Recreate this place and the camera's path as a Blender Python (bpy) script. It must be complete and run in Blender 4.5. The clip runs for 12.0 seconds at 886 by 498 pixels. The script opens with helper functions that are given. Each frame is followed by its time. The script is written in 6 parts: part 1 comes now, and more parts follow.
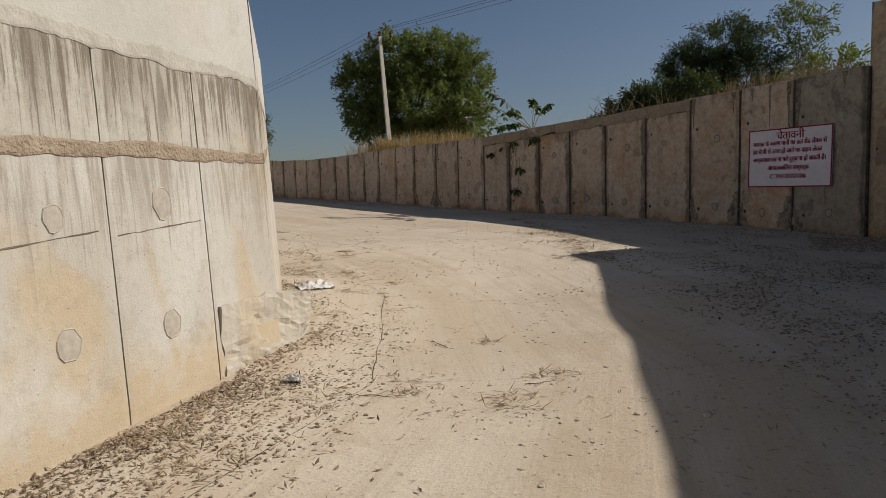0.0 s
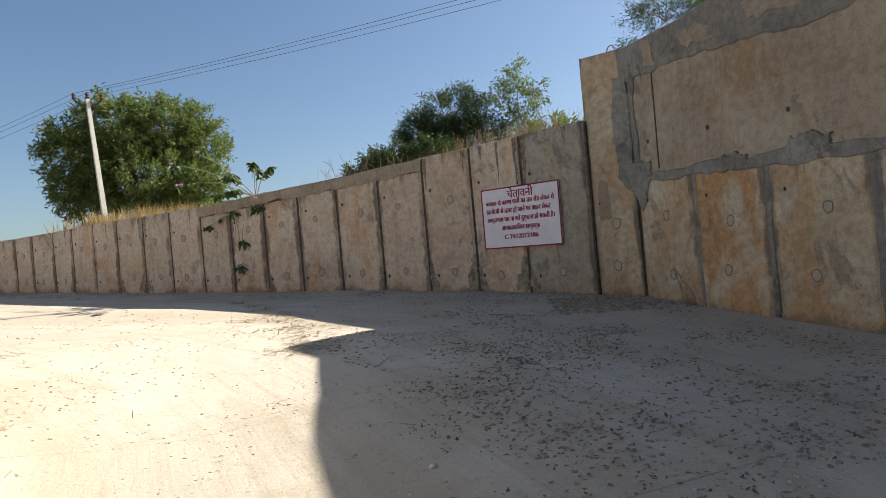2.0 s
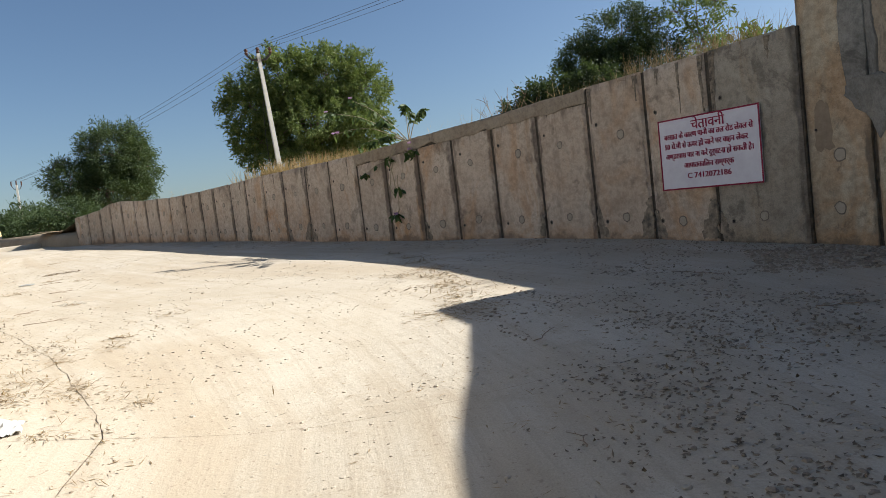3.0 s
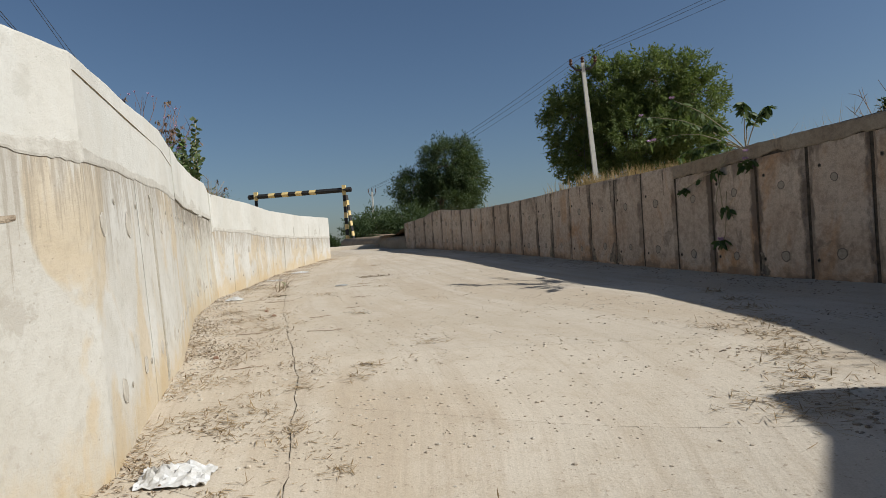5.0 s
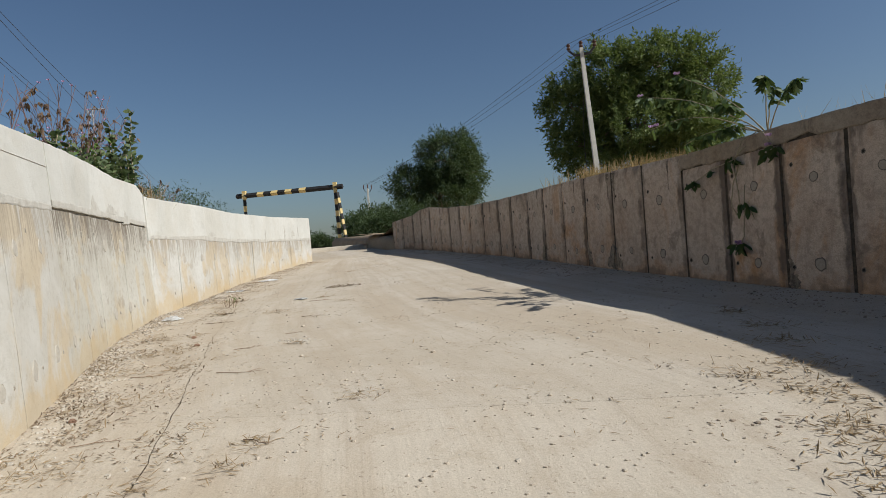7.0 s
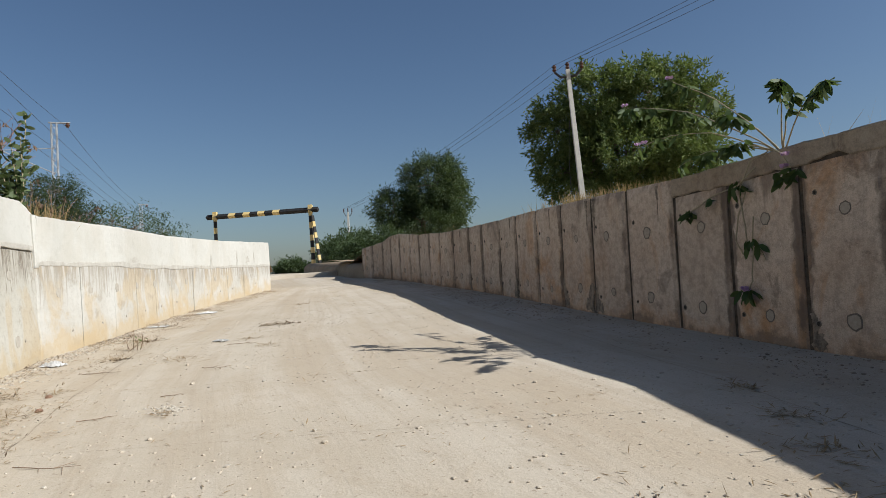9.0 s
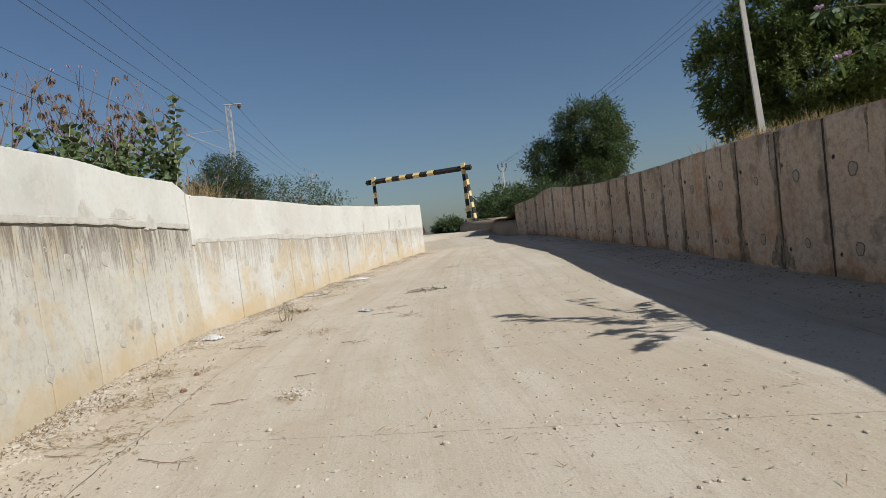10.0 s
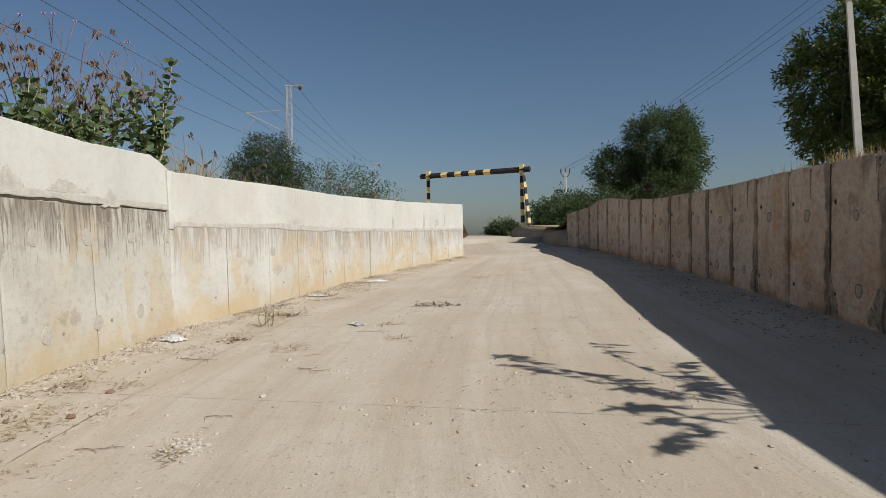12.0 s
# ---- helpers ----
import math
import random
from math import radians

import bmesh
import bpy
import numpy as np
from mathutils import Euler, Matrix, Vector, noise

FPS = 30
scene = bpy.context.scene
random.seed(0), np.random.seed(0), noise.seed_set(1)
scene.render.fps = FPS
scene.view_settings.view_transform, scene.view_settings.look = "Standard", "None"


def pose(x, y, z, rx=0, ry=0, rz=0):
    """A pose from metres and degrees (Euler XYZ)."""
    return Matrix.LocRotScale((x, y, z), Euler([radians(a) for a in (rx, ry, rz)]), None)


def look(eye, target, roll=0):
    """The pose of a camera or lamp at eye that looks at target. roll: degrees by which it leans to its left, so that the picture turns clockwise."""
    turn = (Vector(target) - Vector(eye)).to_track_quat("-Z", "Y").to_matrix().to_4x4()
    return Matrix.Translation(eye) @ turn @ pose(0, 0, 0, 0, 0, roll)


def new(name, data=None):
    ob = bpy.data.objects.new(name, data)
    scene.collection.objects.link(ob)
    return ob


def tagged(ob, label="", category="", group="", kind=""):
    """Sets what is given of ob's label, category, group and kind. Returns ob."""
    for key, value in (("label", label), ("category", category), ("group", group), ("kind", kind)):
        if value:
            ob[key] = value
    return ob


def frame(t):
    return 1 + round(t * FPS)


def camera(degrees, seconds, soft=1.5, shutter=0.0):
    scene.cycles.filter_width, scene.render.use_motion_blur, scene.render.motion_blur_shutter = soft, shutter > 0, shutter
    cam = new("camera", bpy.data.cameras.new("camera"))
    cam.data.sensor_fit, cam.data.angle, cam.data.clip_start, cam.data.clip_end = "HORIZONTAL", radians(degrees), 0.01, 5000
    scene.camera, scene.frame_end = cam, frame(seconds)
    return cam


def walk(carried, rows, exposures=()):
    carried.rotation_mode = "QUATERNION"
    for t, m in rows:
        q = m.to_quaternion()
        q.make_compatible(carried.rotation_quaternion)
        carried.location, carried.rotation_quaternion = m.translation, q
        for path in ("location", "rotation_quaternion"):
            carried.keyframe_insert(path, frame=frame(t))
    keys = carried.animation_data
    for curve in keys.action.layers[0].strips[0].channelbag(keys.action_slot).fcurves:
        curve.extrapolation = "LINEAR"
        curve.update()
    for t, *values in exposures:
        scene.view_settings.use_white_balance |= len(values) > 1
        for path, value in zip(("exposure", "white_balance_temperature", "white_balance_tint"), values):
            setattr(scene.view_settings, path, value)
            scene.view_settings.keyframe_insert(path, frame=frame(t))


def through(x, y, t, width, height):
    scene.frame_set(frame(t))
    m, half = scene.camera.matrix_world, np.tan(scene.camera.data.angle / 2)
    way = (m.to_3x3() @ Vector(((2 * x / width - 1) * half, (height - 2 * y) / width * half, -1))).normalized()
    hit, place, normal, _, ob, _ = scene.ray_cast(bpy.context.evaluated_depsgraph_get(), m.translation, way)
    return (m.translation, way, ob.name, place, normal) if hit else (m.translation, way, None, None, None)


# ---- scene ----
cam = camera(69.2, 12.0, soft=0.8)
PATH = [
    (0.0, (-0.006, 2.656, 1.601), (-0.816, 4.477, 1.436), -1.51),
    (0.5, (-0.100, 3.219, 1.579), (-0.362, 5.198, 1.460), -2.57),
    (1.0, (0.032, 3.768, 1.641), (-0.139, 5.760, 1.587), -4.83),
    (1.5, (0.135, 4.351, 1.618), (0.073, 6.350, 1.649), -2.47),
    (2.0, (0.159, 4.816, 1.631), (0.060, 6.814, 1.641), -5.11),
    (2.5, (0.148, 5.330, 1.734), (-0.287, 7.282, 1.732), -6.81),
    (3.0, (0.055, 5.868, 1.786), (-0.554, 7.768, 1.653), -6.79),
    (3.5, (0.067, 6.386, 1.822), (-0.791, 8.191, 1.746), -8.32),
    (3.7, (0.006, 6.512, 1.865), (-0.972, 8.254, 1.794), -8.95),
    (5.5, (-0.740, 8.097, 1.884), (-2.203, 9.460, 1.886), -2.04),
    (6.0, (-0.971, 8.549, 1.951), (-2.359, 9.989, 1.933), -2.12),
    (6.5, (-1.184, 9.005, 2.018), (-2.630, 10.387, 2.008), -4.72),
    (8.5, (-2.102, 10.871, 2.160), (-3.506, 12.293, 2.088), -2.35),
    (9.0, (-2.348, 11.360, 2.180), (-3.762, 12.773, 2.238), -3.13),
    (9.5, (-2.612, 11.742, 2.193), (-4.215, 12.937, 2.207), -4.07),
    (10.0, (-2.876, 12.154, 2.264), (-4.601, 13.166, 2.220), -6.10),
    (10.5, (-3.186, 12.583, 2.245), (-4.885, 13.638, 2.223), -1.71),
    (11.0, (-3.456, 12.921, 2.261), (-5.194, 13.908, 2.180), 0.67),
    (11.5, (-3.737, 13.278, 2.333), (-5.446, 14.302, 2.152), 0.41),
    (12.0, (-4.049, 13.666, 2.380), (-5.861, 14.510, 2.340), -0.71),
]
walk(cam, [(t, look(eye, target, roll)) for t, eye, target, roll in PATH],
     exposures=[(0.0, -0.18, 6750, 13), (0.3, 0.12, 6550, 11), (0.6, 0.7, 6450, 9), (1.0, 0.9, 6450, 9), (1.5, 0.98, 6450, 9), (2.0, 1.06, 6450, 9), (2.5, 0.94, 6350, 9), (3.2, 0.72, 6200, 8),
                (3.7, 0.5, 6150, 8), (5.5, 0.02, 6150, 9), (8.5, 0.1, 6050, 9), (9.0, 0.24, 6050, 9), (9.5, 0.11, 6100, 9), (10.5, 0.07, 6100, 9), (12.0, -0.02, 6200, 10)])




# ---- daylight ----
SUN = Vector((0.687, 0.397, 0.609)).normalized()
world = bpy.data.worlds.new("sky")
scene.world = world
world.use_nodes = True
sky = world.node_tree.nodes.new("ShaderNodeTexSky")
sky.sky_type, sky.sun_disc = "NISHITA", False
sky.sun_elevation, sky.sun_rotation = math.asin(SUN.z), math.atan2(SUN.x, SUN.y)
sky.dust_density, sky.air_density, sky.ozone_density = 1.1, 1.0, 3.2
backdrop_node = world.node_tree.nodes["Background"]
backdrop_node.inputs["Strength"].default_value = 0.06
world.node_tree.links.new(sky.outputs[0], backdrop_node.inputs["Color"])
sun = new("sun", bpy.data.lights.new("sun", "SUN"))
sun.data.energy, sun.data.angle, sun.data.color = 5.3, radians(0.55), (1.0, 0.955, 0.885)
sun.matrix_world = look(SUN * 60, (0, 0, 0))


# ---- materials ----
class Nodes:
    """A small wrapper that strings shader nodes together."""

    def __init__(self, name, roughness=0.9, metallic=0.0):
        self.m = bpy.data.materials.new(name)
        self.m.use_nodes = True
        self.t = self.m.node_tree
        self.b = self.t.nodes["Principled BSDF"]
        self.b.inputs["Roughness"].default_value = roughness
        self.b.inputs["Metallic"].default_value = metallic
        self.b.inputs["Specular IOR Level"].default_value = 0.25

    def node(self, kind, **values):
        n = self.t.nodes.new(kind)
        for k, v in values.items():
            n.inputs[k].default_value = v
        return n

    def link(self, a, b):
        self.t.links.new(a, b)

    def place(self, scale=(1, 1, 1)):
        g = self.node("ShaderNodeNewGeometry")
        m = self.node("ShaderNodeMapping")
        m.inputs["Scale"].default_value = scale
        self.link(g.outputs["Position"], m.inputs["Vector"])
        return m.outputs[0]

    def noise(self, scale, stretch=(1, 1, 1), detail=4.0, rough=0.55, distortion=0.0):
        n = self.node("ShaderNodeTexNoise", Scale=scale, Detail=detail, Roughness=rough, Distortion=distortion)
        self.link(self.place(stretch), n.inputs["Vector"])
        return n.outputs["Fac"]

    def voronoi(self, scale, stretch=(1, 1, 1)):
        n = self.node("ShaderNodeTexVoronoi", Scale=scale)
        self.link(self.place(stretch), n.inputs["Vector"])
        return n.outputs["Distance"]

    def steps(self, fac, low, high, to_low=0.0, to_high=1.0):
        n = self.node("ShaderNodeMapRange")
        n.inputs["From Min"].default_value, n.inputs["From Max"].default_value = low, high
        n.inputs["To Min"].default_value, n.inputs["To Max"].default_value = to_low, to_high
        self.link(fac, n.inputs["Value"])
        return n.outputs[0]

    def math(self, op, a, b):
        n = self.node("ShaderNodeMath")
        n.operation = op
        for i, v in enumerate((a, b)):
            if isinstance(v, (int, float)):
                n.inputs[i].default_value = v
            else:
                self.link(v, n.inputs[i])
        return n.outputs[0]

    def mix(self, fac, a, b, blend="MIX"):
        n = self.node("ShaderNodeMix")
        n.data_type, n.blend_type = "RGBA", blend
        for i, v in ((0, fac), (6, a), (7, b)):
            if isinstance(v, tuple):
                n.inputs[i].default_value = (*v, 1)
            elif isinstance(v, (int, float)):
                n.inputs[i].default_value = v
            else:
                self.link(v, n.inputs[i])
        return n.outputs[2]

    def chart(self):
        """Metres from a panel's upright edge, from its top and from its foot."""
        out = []
        for layer in ("rim", "rise"):
            u, x = self.node("ShaderNodeUVMap"), self.node("ShaderNodeSeparateXYZ")
            u.uv_map = layer
            self.link(u.outputs[0], x.inputs[0])
            out += [x.outputs[0], x.outputs[1]]
        return out[0], out[1], out[2]

    def random(self):
        return self.node("ShaderNodeObjectInfo").outputs["Random"]

    def island(self):
        return self.node("ShaderNodeNewGeometry").outputs["Random Per Island"]

    def done(self, colour, bump=None, strength=0.3, distance=0.01):
        if isinstance(colour, tuple):
            self.b.inputs["Base Color"].default_value = (*colour, 1)
        else:
            self.link(colour, self.b.inputs["Base Color"])
        if bump is not None:
            n = self.node("ShaderNodeBump", Strength=strength, Distance=distance)
            self.link(bump, n.inputs["Height"])
            self.link(n.outputs[0], self.b.inputs["Normal"])
        return self.m


def panel_concrete(name, base, pale, ochre, dark, ochre_at, dark_at, panel=False):
    n = Nodes(name, 0.92)
    big = n.noise(0.9, detail=8, rough=0.65, distortion=0.6)
    c = n.mix(n.steps(big, 0.36, 0.64), base, pale)
    tone = n.random()
    c = n.mix(n.steps(tone, 0, 1, 0.0, 0.2), c, dark)
    och = n.noise(1.3, (1, 1, 0.55), detail=7, rough=0.62, distortion=1.2)
    c = n.mix(n.math("MULTIPLY", n.steps(och, ochre_at - 0.03, ochre_at + 0.1), n.steps(tone, 0, 1, 0.95, 0.15)), c, ochre)
    streak = n.noise(7.0, (1, 1, 0.07), detail=6, rough=0.7)
    c = n.mix(n.math("MULTIPLY", n.steps(streak, 0.53, 0.68), 0.25), c, dark)
    mottle = n.noise(11, detail=8, rough=0.75)
    blot = n.noise(1.9, (1, 1, 0.8), detail=9, rough=0.7, distortion=0.8)
    c = n.mix(n.math("MULTIPLY", n.steps(blot, dark_at, dark_at + 0.05), 0.5), c, dark)
    c = n.mix(n.math("MULTIPLY", n.steps(mottle, 0.47, 0.62), 0.34), c, dark)
    c = n.mix(n.math("MULTIPLY", n.steps(mottle, 0.5, 0.36), 0.3), c, pale)
    if panel:
        edge, below, above = n.chart()
        wander = n.noise(2.6, (1, 1, 0.5), detail=7, rough=0.7)
        seep = n.math("ADD", edge, n.math("MULTIPLY", wander, -0.34))
        seep = n.math("MULTIPLY", n.steps(seep, -0.105, -0.15), n.steps(n.noise(1.1, (1, 1, 0.6), detail=6, rough=0.7), 0.42, 0.56, 0.1, 0.85))
        c = n.mix(seep, c, dark)
        runs = n.noise(5.0, (1, 1, 0.05), detail=5, rough=0.65)
        reach = n.math("ADD", below, n.math("MULTIPLY", runs, -1.7))
        c = n.mix(n.math("MULTIPLY", n.steps(reach, -0.8, -1.0), 0.6), c, dark)
        splash = n.math("ADD", above, n.math("MULTIPLY", n.noise(1.7, detail=8, rough=0.7), -1.3))
        c = n.mix(n.math("MULTIPLY", n.steps(splash, -0.4, -0.58), 0.4), c, ochre)
        c = n.mix(n.math("MULTIPLY", n.steps(splash, -0.56, -0.66), 0.6), c, dark)
    grain = n.noise(70, detail=4, rough=0.7)
    c = n.mix(n.steps(grain, 0.42, 0.72, 0.0, 0.4), c, dark)
    pits = n.steps(n.voronoi(16), 0.03, 0.1)
    c = n.mix(n.math("MULTIPLY", n.math("SUBTRACT", 1.0, pits), 0.6), c, (0.07, 0.055, 0.042))
    h = n.math("ADD", n.math("MULTIPLY", grain, 0.5), n.math("ADD", n.math("MULTIPLY", mottle, 1.2), n.math("MULTIPLY", pits, 0.6)))
    return n.done(c, h, 0.7, 0.014)


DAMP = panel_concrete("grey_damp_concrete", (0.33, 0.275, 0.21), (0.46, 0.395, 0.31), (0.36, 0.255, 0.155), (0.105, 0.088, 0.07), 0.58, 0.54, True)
CONCRETE = panel_concrete("weathered_panel_concrete", (0.53, 0.40, 0.29), (0.68, 0.56, 0.435), (0.52, 0.30, 0.15), (0.16, 0.12, 0.09), 0.54, 0.59, True)
BLOCK = panel_concrete("ochre_stained_concrete", (0.45, 0.345, 0.23), (0.64, 0.545, 0.40), (0.46, 0.24, 0.095), (0.15, 0.12, 0.088), 0.47, 0.555, True)
SLAB = panel_concrete("brown_cast_concrete", (0.32, 0.24, 0.165), (0.46, 0.375, 0.275), (0.33, 0.20, 0.105), (0.13, 0.10, 0.075), 0.60, 0.60)


def whitewashed(name, base, pale, ochre, dark, streaks, ochred=0.35, panel=False):
    n = Nodes(name, 0.9)
    big = n.noise(0.8, detail=8, rough=0.62, distortion=0.5)
    c = n.mix(n.steps(big, 0.38, 0.62), base, pale)
    och = n.noise(1.1, (1, 1, 0.6), detail=7, distortion=1.0)
    c = n.mix(n.math("MULTIPLY", n.steps(och, 0.52, 0.6), ochred), c, ochre)
    blot = n.noise(2.3, detail=9, rough=0.7)
    c = n.mix(n.math("MULTIPLY", n.steps(blot, 0.58, 0.63), 0.3), c, dark)
    mottle = n.noise(12, detail=8, rough=0.75)
    c = n.mix(n.math("MULTIPLY", n.steps(mottle, 0.49, 0.64), 0.22), c, dark)
    if panel:
        edge, below, above = n.chart()
        soil = n.math("ADD", above, n.math("MULTIPLY", n.noise(1.5, (1, 1, 0.7), detail=8, rough=0.7), -1.5))
        c = n.mix(n.math("MULTIPLY", n.steps(soil, -0.3, -0.5), 0.3), c, ochre)
        c = n.mix(n.math("MULTIPLY", n.steps(soil, -0.52, -0.6), 0.4), c, ochre)
        drips = n.noise(4.0, (1, 1, 0.04), detail=6, rough=0.7)
        reach = n.math("ADD", below, n.math("MULTIPLY", drips, -3.2))
        c = n.mix(n.math("MULTIPLY", n.steps(reach, -1.2, -1.75), streaks), c, dark)
        fine = n.noise(30.0, (1, 1, 0.02), detail=5, rough=0.7)
        reach = n.math("ADD", below, n.math("MULTIPLY", fine, -4.0))
        c = n.mix(n.math("MULTIPLY", n.steps(reach, -1.7, -2.05), min(1.0, streaks * 1.3)), c, dark)
        c = n.mix(n.math("MULTIPLY", n.steps(n.math("ADD", below, n.math("MULTIPLY", n.noise(9.0, (1, 1, 0.04), detail=4), -3.0)), -1.55, -1.75), 0.6), c, pale)
    else:
        streak = n.noise(6.0, (1, 1, 0.06), detail=6, rough=0.7)
        c = n.mix(n.math("MULTIPLY", n.steps(streak, 0.5, 0.66), streaks), c, dark)
    grain = n.noise(80, detail=3)
    pits = n.steps(n.voronoi(13), 0.03, 0.1)
    c = n.mix(n.math("MULTIPLY", n.math("SUBTRACT", 1.0, pits), 0.5), c, dark)
    h = n.math("ADD", n.math("MULTIPLY", grain, 0.4), n.math("ADD", n.math("MULTIPLY", mottle, 1.2), n.math("MULTIPLY", pits, 0.4)))
    return n.done(c, h, 0.6, 0.012)


PALE = whitewashed("pale_cast_concrete", (0.415, 0.39, 0.335), (0.495, 0.48, 0.435), (0.435, 0.325, 0.175), (0.24, 0.205, 0.155), 0.4, 0.5, True)
STREAKED = whitewashed("streaked_cast_concrete", (0.395, 0.37, 0.31), (0.465, 0.445, 0.385), (0.42, 0.32, 0.18), (0.15, 0.122, 0.09), 0.62, 0.4, True)
PLASTER = whitewashed("white_plaster", (0.455, 0.44, 0.39), (0.515, 0.50, 0.45), (0.44, 0.395, 0.315), (0.36, 0.335, 0.285), 0.08, 0.2)


def simple(name, colour, other, scale=8.0, roughness=0.9, strength=0.3, metallic=0.0, by_object=0.0, by_island=0.0, distance=0.01):
    n = Nodes(name, roughness, metallic)
    f = n.noise(scale, detail=7, rough=0.68)
    c = n.mix(n.steps(f, 0.36, 0.64), colour, other)
    if by_object:
        c = n.mix(n.math("MULTIPLY", n.random(), by_object), c, other)
    if by_island:
        c = n.mix(n.math("MULTIPLY", n.island(), by_island), c, other)
    return n.done(c, n.noise(scale * 6, detail=4), strength, distance)


MORTAR = panel_concrete("grey_mortar", (0.18, 0.165, 0.143), (0.34, 0.315, 0.275), (0.27, 0.215, 0.15), (0.075, 0.066, 0.055), 0.6, 0.55)
JOINT = simple("dark_joint_filler", (0.045, 0.036, 0.027), (0.12, 0.095, 0.07), 9.0, strength=0.8, distance=0.02)
MORTAR_BROWN = simple("brown_mortar", (0.25, 0.195, 0.135), (0.36, 0.295, 0.215), 7.0, strength=0.9, distance=0.03)
LEDGE = simple("grey_mortar_line", (0.34, 0.31, 0.26), (0.46, 0.42, 0.35), 5.0, strength=0.7, distance=0.02)


def road_concrete():
    n = Nodes("dusty_road_concrete", 0.95)

    def course(scale, along, across, detail=5.0, rough=0.6):
        """Noise drawn out along the way the wheels go."""
        u = n.node("ShaderNodeUVMap")
        u.uv_map = "course"
        m = n.node("ShaderNodeMapping")
        m.inputs["Scale"].default_value = (along, across, 1)
        n.link(u.outputs[0], m.inputs["Vector"])
        t = n.node("ShaderNodeTexNoise", Scale=scale, Detail=detail, Roughness=rough)
        n.link(m.outputs[0], t.inputs["Vector"])
        return t.outputs["Fac"]

    big = n.noise(0.55, detail=6, distortion=0.5)
    c = n.mix(n.steps(big, 0.35, 0.65), (0.50, 0.425, 0.32), (0.585, 0.515, 0.41))
    drift = course(1.0, 0.12, 0.9, 7, 0.65)
    c = n.mix(n.math("MULTIPLY", n.steps(drift, 0.47, 0.6), 0.7), c, (0.46, 0.37, 0.26))
    tracks = course(1.0, 0.06, 5.0, 6, 0.7)
    c = n.mix(n.math("MULTIPLY", n.steps(tracks, 0.5, 0.64), 0.5), c, (0.42, 0.34, 0.25))
    comb = course(1.0, 0.5, 38.0, 3)
    c = n.mix(n.math("MULTIPLY", n.steps(comb, 0.5, 0.75), 0.22), c, (0.36, 0.30, 0.23))
    sand = n.noise(2.2, detail=9, rough=0.75, distortion=0.4)
    c = n.mix(n.math("MULTIPLY", n.steps(sand, 0.52, 0.62), 0.4), c, (0.42, 0.335, 0.235))
    c = n.mix(n.steps(n.random(), 0, 1, 0, 0.15), c, (0.40, 0.35, 0.28))
    grain = n.noise(70, detail=5, rough=0.75)
    c = n.mix(n.steps(grain, 0.42, 0.75, 0.0, 0.4), c, (0.24, 0.195, 0.14))
    stones = n.noise(24, detail=3)
    c = n.mix(n.math("MULTIPLY", n.steps(stones, 0.64, 0.7), 0.6), c, (0.25, 0.195, 0.14))
    h = n.math("ADD", n.math("MULTIPLY", grain, 0.6), n.math("ADD", n.math("MULTIPLY", sand, 1.0), n.math("ADD", n.math("MULTIPLY", stones, 0.7), n.math("MULTIPLY", comb, 0.3))))
    return n.done(c, h, 0.6, 0.011)


ROAD = road_concrete()
EARTH = simple("dry_earth", (0.30, 0.215, 0.135), (0.38, 0.29, 0.19), 1.2, strength=0.8, distance=0.05)
DIRT = simple("joint_dirt", (0.25, 0.195, 0.14), (0.40, 0.32, 0.23), 14.0, strength=0.8)

# ---- the plan ----
GX, GY = -0.02214, 0.05136


def gz(x, y):
    """Height of the road under (x, y): a ramp with a worn hollow in the bend that levels out at its top."""
    p = GX * x + GY * y
    hollow = 0.27 * math.exp(-0.5 * (((x + 2.3) / 1.35) ** 2 + ((y - 9.4) / 2.2) ** 2))
    return (p if p < 2.0 else 2.0 + 0.45 * (1 - math.exp(-(p - 2.0) / 0.45))) - hollow


def lerp(a, b, k):
    return a + (b - a) * k


class Line:
    """A wall's foot on the road: u runs along it in metres, side +1 has the earth to its right."""

    def __init__(self, points, side, batter=0.0):
        self.p, self.side, self.batter = [Vector(q) for q in points], side, batter
        self.u = [0.0]
        for a, b in zip(self.p, self.p[1:]):
            self.u.append(self.u[-1] + (b - a).length)

    def at(self, u):
        i = 0
        while i < len(self.p) - 2 and u > self.u[i + 1]:
            i += 1
        k = (u - self.u[i]) / (self.u[i + 1] - self.u[i])
        d = (self.p[i + 1] - self.p[i]).normalized()
        return self.p[i].lerp(self.p[i + 1], k), Vector((d.y, -d.x)) * self.side

    def point(self, u, h, proud=0.0):
        q, n = self.at(u)
        q = q - n * (proud - self.batter * max(0, h))
        return Vector((q.x, q.y, gz(q.x, q.y) + h))


def link_mesh(name, bm, material, smooth=False):
    mesh = bpy.data.meshes.new(name)
    bm.to_mesh(mesh)
    bm.free()
    if material:
        mesh.materials.append(material)
    if smooth:
        for f in mesh.polygons:
            f.use_smooth = True
    return new(name, mesh)


def part(name, bm, material, parent, label="", smooth=False):
    ob = link_mesh(name, bm, material, smooth)
    ob.parent = parent
    ob.matrix_parent_inverse = parent.matrix_world.inverted()
    return tagged(ob, label) if label else ob


def thing(name, label, category, place=(0, 0, 0), kind="", group=""):
    ob = new(name)
    ob.location = place
    ob.matrix_world = Matrix.Translation(place)
    return tagged(ob, label, category, group, kind)


